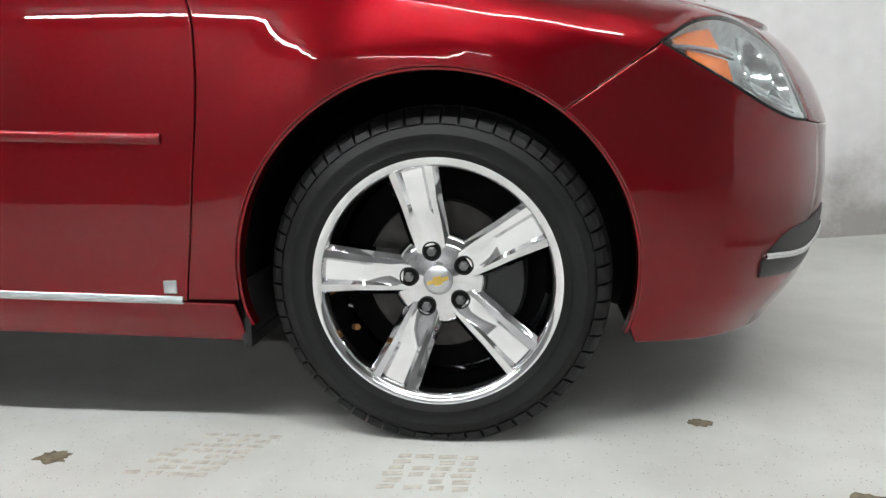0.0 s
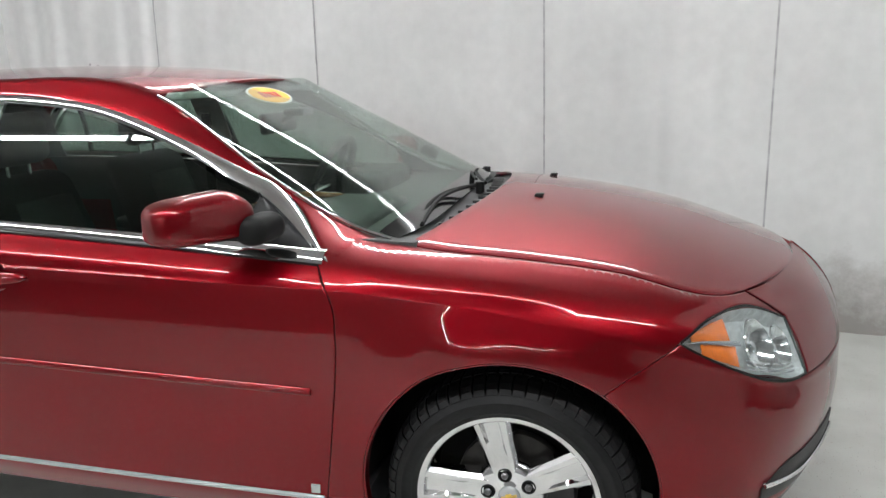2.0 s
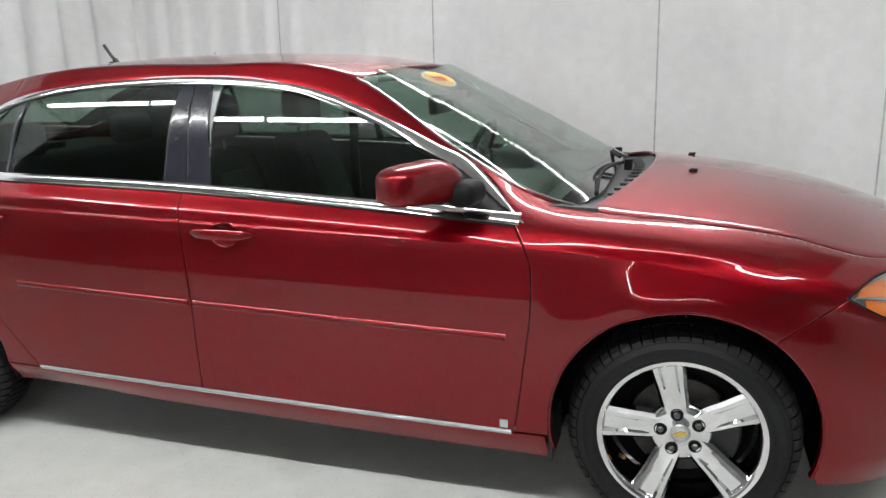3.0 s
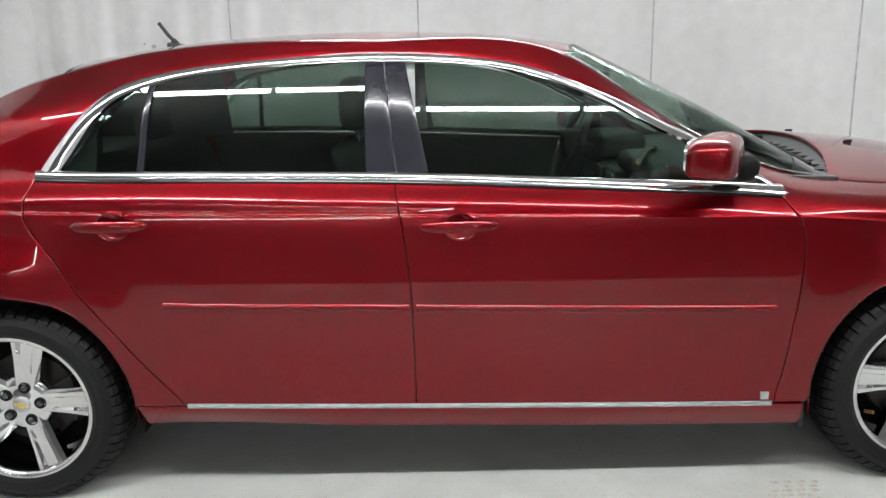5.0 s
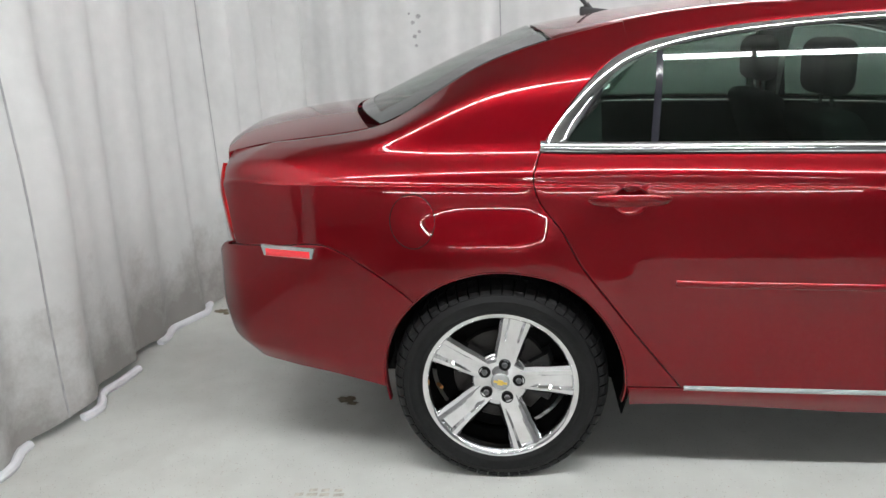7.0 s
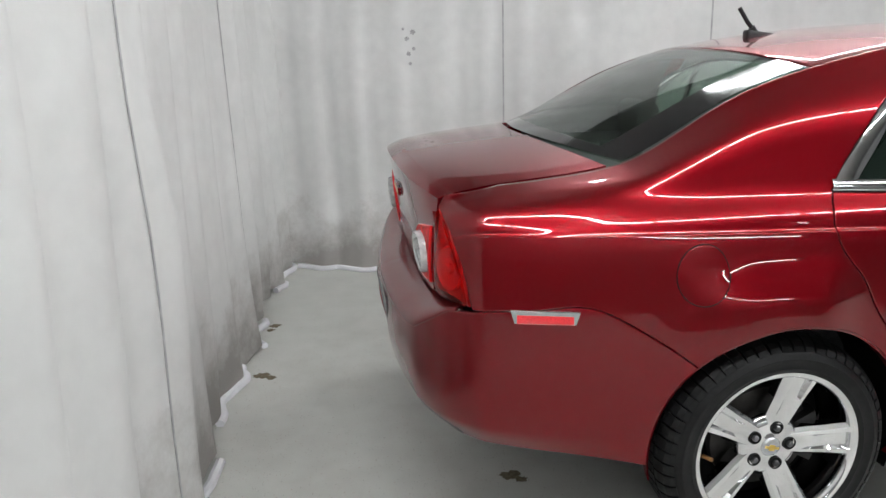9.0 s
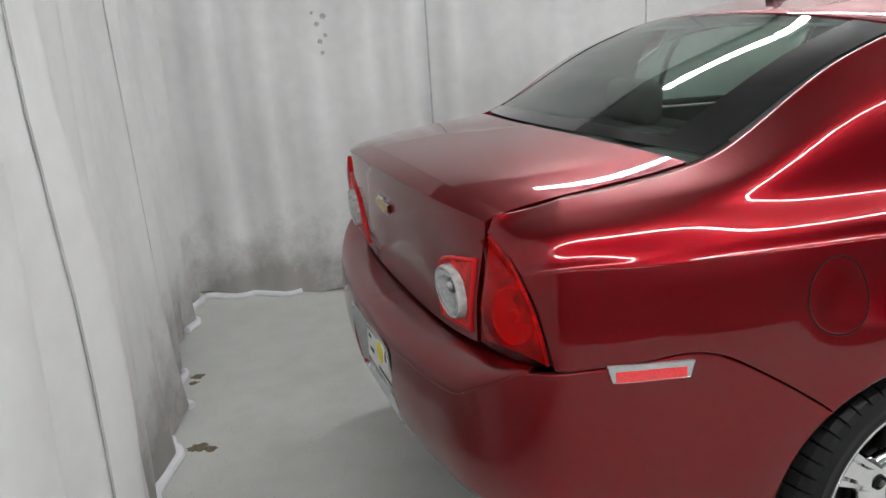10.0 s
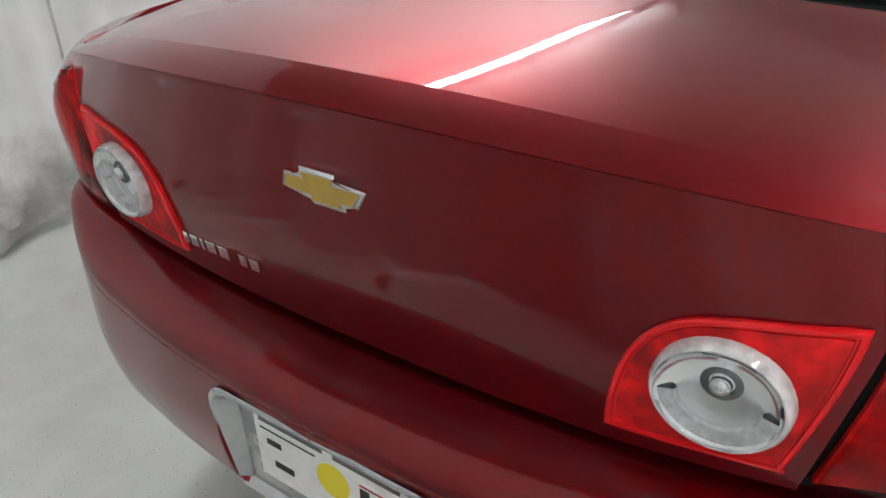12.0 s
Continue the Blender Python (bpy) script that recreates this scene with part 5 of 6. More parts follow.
def head_lamp(mirror):
    """Headlamp: a grey tub, amber corner reflector, bright bowls and a clear cover flush with the wing."""
    s0, s1 = at(1.842), at(2.168)
    rel = lambda a, b, nu, nw, sink, u0=0.0, u1=1.0, w0=0.0, w1=1.0: np.array([[on(s, float(HL_LOW(s)) + (float(HL_TOP(s)) - float(HL_LOW(s))) * w, sink) for w in np.linspace(w0, w1, nw)] for s in np.linspace(s0 + (s1 - s0) * u0, s0 + (s1 - s0) * u1, nu)])
    tub = sheet("headlamp", rel(0, 0, 26, 10, -0.045), TUB, car, 0.004, -0.040, mirror=mirror, label="clear headlamp with an amber corner and bright bowls")
    sheet("amber_reflector", rel(0, 0, 10, 6, -0.018, .09, .37, .56, .93), AMBER, tub, 0.004, 0.002, mirror=mirror, label="orange upper reflector")
    sheet("amber_reflector", rel(0, 0, 10, 6, -0.018, .15, .40, .10, .46), AMBER, tub, 0.004, 0.002, mirror=mirror, label="orange lower reflector")
    sheet("lamp_divider", rel(0, 0, 10, 4, -0.010, .06, .43, .47, .55), SILVER, tub, 0.006, 0.002, mirror=mirror, label="grey bar between the reflectors")
    for u, w, r in ((.60, .50, .062), (.83, .52, .050)):
        s = s0 + (s1 - s0) * u
        z = float(HL_LOW(s)) + (float(HL_TOP(s)) - float(HL_LOW(s))) * w
        bm = bmesh.new()
        rings = []
        for rr, dd in ((1.0, -0.012), (0.96, -0.009), (0.90, -0.016), (0.62, -0.034), (0.30, -0.044), (0.26, -0.030), (0.12, -0.026)):
            rings.append([bm.verts.new(on(s + r * rr * 0.9 * math.cos(a), z + r * rr * math.sin(a), dd)) for a in np.linspace(0, 2 * math.pi, 28, endpoint=False)])
        for a, b in zip(rings, rings[1:]):
            for k in range(28):
                bm.faces.new((a[k], a[(k + 1) % 28], b[(k + 1) % 28], b[k]))
        bm.faces.new(rings[-1])
        part("lamp_bowl", flip(bm, mirror), BOWL, tub, "bright silvered bowl")
    for w in (0.10, 0.17, 0.24):
        sheet("lamp_rib", rel(0, 0, 12, 3, -0.014, .46, .92, w, w + 0.03), BOWL, tub, 0.004, 0.001, mirror=mirror)
    sheet("lamp_cover", rel(0, 0, 30, 14, 0.001), CLEAR, tub, 0.004, 0.0, mirror=mirror, label="clear cover")
    pts = [(s, float(HL_LOW(s)), 0) for s in np.linspace(s0, s1, 30)] + [(s, float(HL_TOP(s)), 0) for s in np.linspace(s1, s0, 30)]
    bm = tube([on(a, b, -0.002) for a, b, _ in pts], 0.0035, 6, True)
    part("lamp_gasket", flip(bm, mirror), SEAL, tub, "thin black gasket")


for far in (False, True):
    rear_lamps(far)
    bumpers(far)
    head_lamp(far)


# ---- wheels ----
def wheel(x, y, phase, outer):
    """Alloy wheel with five broad bright spokes on a black tyre, brake disc behind. outer: -1 on the near side, 1 on the far side."""
    place = pose(x, y, 0.335) @ (Matrix.Identity(4) if outer < 0 else Matrix.Diagonal((1, -1, 1, 1)))

    def put(bm):
        bmesh.ops.transform(bm, matrix=place, verts=bm.verts)
        # the tyre is pressed flat where it stands
        for v in bm.verts:
            v.co.z = max(v.co.z, FLOOR_Z + 0.0004)
        return bm

    def turned(profile, n=72, closed=True):
        v, f = lathe(profile, n, closed=closed)
        bm = bmesh.new()
        vs = [bm.verts.new(p) for p in v]
        for q in f:
            bm.faces.new([vs[k] for k in q])
        return put(bm)

    # rim: lip, barrel
    rim = part("wheel", turned([(.2385, -.103), (.240, -.099), (.240, -.085), (.228, -.08), (.226, .06), (.236, .10), (.228, .10), (.218, .06), (.216, -.06), (.219, -.088), (.223, -.097), (.229, -.102)], 96), RIM, car, "bright five-spoke alloy wheel")
    prof = [(.2365, -.088), (.240, -.102), (.247, -.107), (.252, -.1095), (.254, -.1085), (.262, -.1095), (.274, -.1098), (.276, -.1112), (.281, -.1112), (.283, -.1096), (.294, -.106), (.302, -.099), (.307, -.089), (.312, -.078), (.318, -.058), (.321, -.04), (.322, 0), (.321, .04), (.318, .06), (.312, .085), (.302, .101), (.28, .110), (.25, .107), (.236, .09)]
    tyre = part("tyre", turned(prof, 96), RUBBER, rim, "black tyre with deep shoulder blocks")
    n = 58
    for side in (-1, 1):
        bm = bmesh.new()
        for k in range(n):
            a0, a1 = 2 * math.pi * (k + 0.17) / n, 2 * math.pi * (k + 0.83) / n
            sec = [(.3000, -.1050), (.3130, -.0985), (.3235, -.0845), (.3310, -.0600), (.3330, -.044), (.322, -.044), (.298, -.100)]
            lo = [bm.verts.new((r * math.cos(a0), h * (1 if side < 0 else -1), r * math.sin(a0))) for r, h in sec]
            hi = [bm.verts.new((r * math.cos(a1 + 0.02), h * (1 if side < 0 else -1), r * math.sin(a1 + 0.02))) for r, h in sec]
            for q in range(7):
                bm.faces.new((lo[q], lo[(q + 1) % 7], hi[(q + 1) % 7], hi[q]))
            bm.faces.new(lo)
            bm.faces.new(hi)
        tagged(part("tread", put(bm), RUBBER, tyre, "row of shoulder blocks", smooth=False), kind="stuff")
    bm = bmesh.new()
    for h in (-.030, -.010, .010, .030):
        for k in range(64):
            a0, a1 = 2 * math.pi * (k + 0.1) / 64, 2 * math.pi * (k + 0.9) / 64
            c = [(.325, h - .009), (.3335, h - .009), (.3335, h + .009), (.325, h + .009)]
            lo = [bm.verts.new((r * math.cos(a0), q, r * math.sin(a0))) for r, q in c]
            hi = [bm.verts.new((r * math.cos(a1), q, r * math.sin(a1))) for r, q in c]
            for q in range(4):
                bm.faces.new((lo[q], lo[(q + 1) % 4], hi[(q + 1) % 4], hi[q]))
            bm.faces.new(lo)
            bm.faces.new(hi)
    tagged(part("tread", put(bm), RUBBER, tyre, "blocks of the tread", smooth=False), kind="stuff")
    # spokes: broad, dished, with a shallow channel that widens outwards and bevelled flanks
    for k in range(5):
        a = radians(phase + 72 * k)
        bm = bmesh.new()
        secs = []
        for r, half, face, dep in ((.040, .033, -.061, .05), (.075, .036, -.065, .05), (.11, .039, -.072, .045), (.15, .041, -.081, .04), (.19, .0455, -.090, .035), (.215, .048, -.096, .03), (.2260, .0495, -.0985, .02)):
            groove = 0.0005 + 0.016 * max(0, (r - 0.10) / 0.13)
            ring = [(-half - .006, face + dep), (-half - .003, face + .012), (-half + .007, face + .001), (-half * .56, face - .0005), (-half * .40, face + groove), (half * .40, face + groove), (half * .56, face - .0005), (half - .007, face + .001), (half + .003, face + .012), (half + .006, face + dep)]
            secs.append([bm.verts.new((r * math.cos(a) - w * math.sin(a), h, r * math.sin(a) + w * math.cos(a))) for w, h in ring])
        for p, q in zip(secs, secs[1:]):
            for j in range(10):
                bm.faces.new((p[j], p[(j + 1) % 10], q[(j + 1) % 10], q[j]))
        bm.faces.new(secs[0])
        bm.faces.new(secs[-1])
        sp = part("spoke", put(bm), RIM, rim, "broad bright spoke with a channelled face")
        sp.data.set_sharp_from_angle(angle=radians(22))
    part("hub", turned([(.001, -.066), (.030, -.066), (.034, -.064), (.062, -.063), (.080, -.060), (.090, -.053), (.094, -.040), (.094, -.02), (.001, -.02)], 48), RIM, rim, "bright hub face")
    cap = part("centre_cap", turned([(.001, -.073), (.020, -.0725), (.0265, -.070), (.029, -.066), (.029, -.058), (.001, -.058)], 40), SILVER, rim, "pale silver centre cap")
    tie = [(-.021, -.004), (-.008, -.004), (-.007, -.009), (.009, -.008), (.008, -.003), (.021, -.002), (.021, .005), (.008, .004), (.007, .009), (-.009, .008), (-.008, .003), (-.021, .003)]
    tilt = radians(phase - 90)
    rot = lambda p, q: (p * math.cos(tilt) - q * math.sin(tilt), p * math.sin(tilt) + q * math.cos(tilt))
    part("cap_emblem", put(prism([rot(p, q) for p, q in tie], 0.002, lambda p, q, c: (p, -.0725 - c, q))), GOLD, cap, "small gold emblem")
    for k in range(5):
        a = radians(phase + 72 * k)
        cx, cz = .0575 * math.cos(a), .0575 * math.sin(a)
        bm = bmesh.new()
        rings = []
        for r, h in ((.0185, -.0580), (.0185, -.0668), (.0165, -.0672), (.0160, -.0638)):
            rings.append([bm.verts.new((cx + r * math.cos(t), h, cz + r * math.sin(t))) for t in np.linspace(0, 2 * math.pi, 20, endpoint=False)])
        for p, q in zip(rings, rings[1:]):
            for j in range(20):
                bm.faces.new((p[j], p[(j + 1) % 20], q[(j + 1) % 20], q[j]))
        bm.faces.new(rings[-1])
        well = part("nut_well", put(bm), SEAL, rim, "dark well round a wheel nut")
        bm = bmesh.new()
        rings = []
        for r, h in ((.0095, -.062), (.0095, -.0710), (.0075, -.0730), (.003, -.0740)):
            rings.append([bm.verts.new((cx + r * math.cos(t), h, cz + r * math.sin(t))) for t in np.linspace(0, 2 * math.pi, 6, endpoint=False)])
        for p, q in zip(rings, rings[1:]):
            for j in range(6):
                bm.faces.new((p[j], p[(j + 1) % 6], q[(j + 1) % 6], q[j]))
        bm.faces.new(rings[-1])
        part("wheel_nut", put(bm), NUT, well, "dull metal hexagonal nut", smooth=False)
    a = radians(phase + 108)
    part("valve", put(tube([(.196 * math.cos(a), -.060, .196 * math.sin(a)), (.182 * math.cos(a), -.085, .182 * math.sin(a))], .006, 10)), BRASS, rim, "brass valve cap")
    # brake
    part("brake_disc", turned([(.060, -.006), (.148, -.006), (.150, -.003), (.150, .018), (.148, .02), (.06, .02)], 56), STEEL, rim, "grey brake disc")
    bm = bmesh.new()
    rings = []
    for t in np.linspace(radians(-28), radians(28), 9):
        rings.append([bm.verts.new((r * math.cos(t), h, r * math.sin(t))) for r, h in ((.095, -.032), (.165, -.034), (.172, -.02), (.172, .03), (.09, .03))])
    for p, q in zip(rings, rings[1:]):
        for j in range(5):
            bm.faces.new((p[j], p[(j + 1) % 5], q[(j + 1) % 5], q[j]))
    bm.faces.new(rings[0])
    bm.faces.new(rings[-1])
    part("brake_caliper", put(bm), BLACK, rim, "dark brake caliper")
    part("backing_plate", turned([(.001, .045), (.21, .045), (.214, .05), (.001, .05)], 48), LINER, rim, "black splash shield")


TRACK = 0.762
wheel(FRONT, -TRACK, 102, -1)
wheel(REAR, -TRACK, 75, -1)
wheel(FRONT, TRACK, 40, 1)
wheel(REAR, TRACK, 60, 1)


def liner(c, mirror, end=199):
    """Black half-drum over a wheel, closed on its inner side."""
    rows = []
    for g in np.linspace(-19, end, 40):
        x, z = c[0] + (c[2] + 0.012) * math.cos(radians(g)), c[1] + (c[2] + 0.012) * math.sin(radians(g))
        y = min(-0.745, float(shell(at(x), max(z, float(bottom(at(x))) + 0.01))[1]) + 0.016)
        rows.append([(x, y, z), (x, -.66, z), (x, -.56, z), (c[0] + 0.4 * (x - c[0]), -.55, c[1] + 0.4 * (z - c[1]))])
    sheet("wheel_liner", np.array(rows), LINER, car, 0.004, 0, (0, -1, 0), "black wheel-arch liner", mirror)


for far in (False, True):
    liner(ARCH_F, far)
    liner(ARCH_R, far, 183)
    for x0, x1 in ((1.030, 1.052),):
        part("mud_flap", flip(block(x0, x1, -.845, -.66, .195, .33, 0.006), far), BLACK, car, "black plastic mud flap")
part("underbody", block(-1.90, 1.98, -.55, .55, .24, .32, 0.02), LINER, car, "black underside")
part("underbody_centre", block(-1.02, 1.02, -.70, .70, .215, .29, 0.02), LINER, car, "black floor pan")
part("exhaust_silencer", block(-2.12, -1.85, -.32, .32, .31, .42, 0.05, 3), STEEL, car, "dull metal silencer under the tail")


# ---- scuttle, wipers, aerial, washers ----
def scuttle():
    f = np.linspace(0, 1, 6)
    g = np.linspace(-1, 1, 41)
    P = np.empty((6, 41, 3))
    for j, q in enumerate(g):
        a = np.array((1.315 + (1.150 - 1.315) * q * q, q * .690, 1.036 + (.958 - 1.036) * q * q))
        b = np.array((1.145 + (1.085 - 1.145) * q * q, q * .678, .990 + (.962 - .990) * q * q))
        for i, w in enumerate(f):
            P[i, j] = a + (b - a) * w + np.array((0, 0, -0.020 * math.sin(math.pi * w) - 0.004))
    cowl = sheet("scuttle", P, BLACK, car, 0.004, 0, (0, 0, 1), "black plastic scuttle below the windscreen")
    for k in range(18):
        y = -.60 + k * .07
        q = y / .69
        x = 1.250 + (1.125 - 1.250) * q * q
        z = .998 + (.948 - .998) * q * q
        part("vent_rib", block(x - .030, x + .028, y - .004, y + .004, z - .004, z + .006, 0.002), BLACK, cowl)
    for y0, y1 in ((-.55, .02), (.10, .62)):
        pts = []
        for t in np.linspace(0, 1, 14):
            y = y0 + (y1 - y0) * t
            q = y / .68
            pts.append((1.205 + (1.105 - 1.205) * q * q - 0.060 * math.sin(math.pi * t * 0.9), y, 1.004 + (.973 - 1.004) * q * q + 0.012 + 0.014 * math.sin(math.pi * t * 0.9)))
        arm = part("wiper", tube(pts, 0.0065, 8), SEAL, car, "black windscreen wiper at rest")
        blade = [(p[0] - 0.018, p[1], p[2] - 0.002) for p in pts[2:]]
        part("wiper_blade", tube(blade, 0.006, 6), SEAL, arm, "thin black blade")
        part("wiper_pivot", tube([(pts[-1][0] + .012, pts[-1][1], pts[-1][2] - .03), (pts[-1][0] + .012, pts[-1][1], pts[-1][2] + .012)], 0.016, 12), SEAL, arm, "round black pivot")


scuttle()


def on_bonnet(y, x):
    q = abs(y) / .71
    cz = np.interp(x, [1.30, 1.46, 1.62, 1.78, 1.93, 2.08], [1.042, 1.028, 1.008, .980, .944, .893])
    e = float(top_z(at(x)))
    return cz + (e - cz) * q ** 2


for y, x in ((-.215, 1.43), (.28, 1.43)):
    z = float(on_bonnet(y, x))
    part("washer_jet", block(x - .014, x + .014, y - .010, y + .010, z - .004, z + .010, 0.004, 2, lambda a, b, c: (a + (0.006 if c > z else 0), b, c)), SEAL, car, "small black washer jet on the bonnet")


def aerial():
    z = 1.430
    bm = block(-1.125, -.995, -.022, .022, z - .012, z + .026, 0.010, 3, lambda x, y, q: (x, y * (0.55 if x > -1.04 else 1), q - (0.020 if (x > -1.04 and q > z) else 0)))
    foot = part("aerial", bm, BLACK, car, "black aerial on the roof")
    part("aerial_mast", tube([(-1.090, 0, z + .018), (-1.120, 0, z + .052), (-1.152, 0, z + .098)], 0.0075, 10), BLACK, foot, "short black mast")
    part("aerial_collar", tube([(-1.087, 0, z + .012), (-1.103, 0, z + .032)], 0.012, 12), BLACK, foot)


aerial()


def fuel_flap():
    bm = bmesh.new()
    rings = []
    n = 44
    for r, d in ((.070, -0.003), (.0695, 0.0008), (.066, 0.0014), (.03, 0.0014)):
        rings.append([bm.verts.new(on(at(-1.670) + .95 * r * math.cos(a), .858 + 1.10 * r * math.sin(a), d)) for a in np.linspace(0, 2 * math.pi, n, endpoint=False)])
    for a, b in zip(rings, rings[1:]):
        for k in range(n):
            bm.faces.new((a[k], a[(k + 1) % n], b[(k + 1) % n], b[k]))
    bm.faces.new(rings[-1])
    flap = part("fuel_flap", bm, PAINT, car, "round body-coloured fuel flap")
    pts = [on(at(-1.670) + .95 * .0715 * math.cos(a), .858 + 1.10 * .0715 * math.sin(a), 0.0002) for a in np.linspace(0, 2 * math.pi, 60, endpoint=False)]
    part("flap_gap", tube(pts, 0.0014, 6, True), SEAL, flap, "dark gap round the flap")


fuel_flap()


# ---- badges and plate at the rear ----
GREYINK = material("grey_ink", (0.10, 0.10, 0.10), rough=0.6, grain=0.3, scale=300)


def rear_signs():
    tie = [(a * .80 - .004, b * 0.86 + .1035) for a, b in ((.094, .990), (.082, 1.016), (.044, 1.016), (.047, 1.030), (-.022, 1.030), (-.018, 1.016), (-.078, 1.016), (-.056, .986), (-.026, .986), (-.031, .974), (.034, .974), (.030, .986))]
    em = part("boot_emblem", prism(tie, 0.010, lambda a, b, c: face_point(a, b, c + 0.001), 0.003), CHROME, bootlid, "gold boot emblem with a bright edge", smooth=False)
    cy, cz = 0.003, .965
    part("emblem_face", prism([(cy + (a - cy) * .88, cz + (b - cz) * .74) for a, b in tie], 0.0025, lambda a, b, c: face_point(a, b, c + 0.0095)), GOLD, em, "gold face", smooth=False)
    # name plate: plain bright bars of the letters' size
    w = [.024, .021, .016, .007, .021, .021, 0, .015, .019]
    y = .386
    for k, q in enumerate(w):
        if q:
            part("badge_bar", prism([(y, .783), (y - q, .783), (y - q, .803), (y, .803)], 0.004, lambda a, b, c: face_point(a, b, c)), CHROME, bootlid, "small bright bar of the name badge", smooth=False)
        y -= q + (0.007 if q else 0.018)
    # plate pocket sunk into the bumper, and a card plate in it
    px = -2.404
    corner = lambda w, lo, hi, r: [(w, lo), (w, hi - r)] + [(w - r + r * math.cos(a), hi - r + r * math.sin(a)) for a in np.linspace(0.2, math.pi / 2, 7)]
    bm = bmesh.new()
    rings = []
    for w, lo, hi, r, x in ((.212, .424, .647, .045, .0035), (.209, .426, .644, .043, .0055), (.203, .430, .638, .040, .0050), (.199, .434, .634, .038, -.002), (.190, .442, .627, .033, None)):
        half = corner(w, lo, hi, r)
        ring = half + [(-a, b) for a, b in reversed(half)]
        rings.append([bm.verts.new((px + .004 if x is None else float(shell(S_REAR + abs(a), b)[0]) - x, a, b)) for a, b in ring])
    for a, b in zip(rings, rings[1:]):
        for k in range(len(a)):
            bm.faces.new((a[k], a[(k + 1) % len(a)], b[(k + 1) % len(a)], b[k]))
    bm.faces.new(rings[-1])
    pocket = part("plate_pocket", bm, SILVER, car, "pale silver pocket round the number plate")
    card = part("number_plate", prism([(.152, .478), (.152, .617), (.144, .625), (-.144, .625), (-.152, .617), (-.152, .478)], 0.003, lambda a, b, c: (px - c, a, b), 0.001), WHITE, pocket, "white dealer plate with black print", smooth=False)
    bar = lambda y0, y1, z0, z1, mat, lab: part("plate_print", block(px - 0.0042, px - 0.0028, min(y0, y1), max(y0, y1), z0 - .037, z1 - .037), mat, card, lab, smooth=False)
    for y0, y1 in ((.118, .088), (.080, -.030), (-.040, -.100)):
        bar(y0, y1, .649, .656, INK, "black printed bar")
    for y0, y1 in ((.140, .015), (-.005, -.120)):
        bar(y0, y1, .625, .634, GREYINK, "dark grey printed bar")
    bar(.14, .03, .611, .613, INK, "thin black rule")
    bar(-.05, -.14, .603, .605, REDINK, "thin red rule")
    bar(.128, .100, .585, .595, INK, "black printed bar")
    bar(.118, .080, .545, .556, INK, "black printed bar")
    bar(-.05, -.066, .575, .598, INK, "black printed bar")
    bar(-.08, -.13, .580, .594, INK, "black printed bar")
    bar(.03, -.13, .522, .530, INK, "black printed bar")
    disc = [(0.030 * math.cos(a), .545 + 0.030 * math.sin(a)) for a in np.linspace(0, 2 * math.pi, 28, endpoint=False)]
    part("plate_disc", prism(disc, 0.0016, lambda a, b, c: (px - 0.0026 - c, a, b)), YELLOW, card, "yellow printed disc", smooth=False)


rear_signs()


# ---- cabin ----
def seat(x, y, parent_name="front_seat", wide=0.25):
    base = part(parent_name, block(x - .26, x + .26, y - wide, y + wide, .33, .52, 0.06, 4, lambda a, b, c: (a, b, c + (0.03 if a > x else -0.02))), SEAT, car, "grey cloth seat")
    lean = lambda a, b, c: (a - (c - .50) * 0.36, b * 1.0 + (y - b) * 0.18 * max(0, (c - .6) / .6), c)
    part("backrest", block(x - .30, x - .16, y - wide, y + wide, .48, 1.10, 0.055, 4, lean), SEAT, base, "grey padded backrest")
    part("seat_insert", block(x - .150, x - .140, y - .15, y + .15, .56, 1.02, 0.004, 2, lean), INSERT, base, "grey cloth insert")
    part("headrest", block(x - .475, x - .375, y - .135, y + .135, 1.135, 1.315, 0.045, 4), SEAT, base, "grey padded headrest")
    for d in (-.05, .05):
        part("headrest_post", tube([(x - .415, y + d, 1.04), (x - .425, y + d, 1.16)], .007, 8), CHROME, base)


seat(.06, -.37)
seat(.06, .37)


def rear_bench():
    base = part("rear_seat", block(-1.02, -.52, -.64, .64, .33, .53, 0.06, 4), SEAT, car, "grey cloth rear bench")
    part("backrest", block(-1.14, -.98, -.62, .62, .48, 1.06, 0.05, 4, lambda a, b, c: (a - (c - .5) * .40, b, c)), SEAT, base, "grey padded backrest")
    for y in (-.36, .36):
        part("headrest", block(-1.40, -1.31, y - .13, y + .13, 1.05, 1.20, 0.04, 4), SEAT, base, "grey padded headrest")
    part("parcel_shelf", block(-1.86, -1.28, -.60, .60, 1.03, 1.05, 0.008), TRIM_IN, base, "dark shelf under the rear window")
    part("shelf_lamp", block(-1.62, -1.52, -.08, .08, 1.05, 1.085, 0.012), BLACK, base, "small dark lamp housing")


rear_bench()


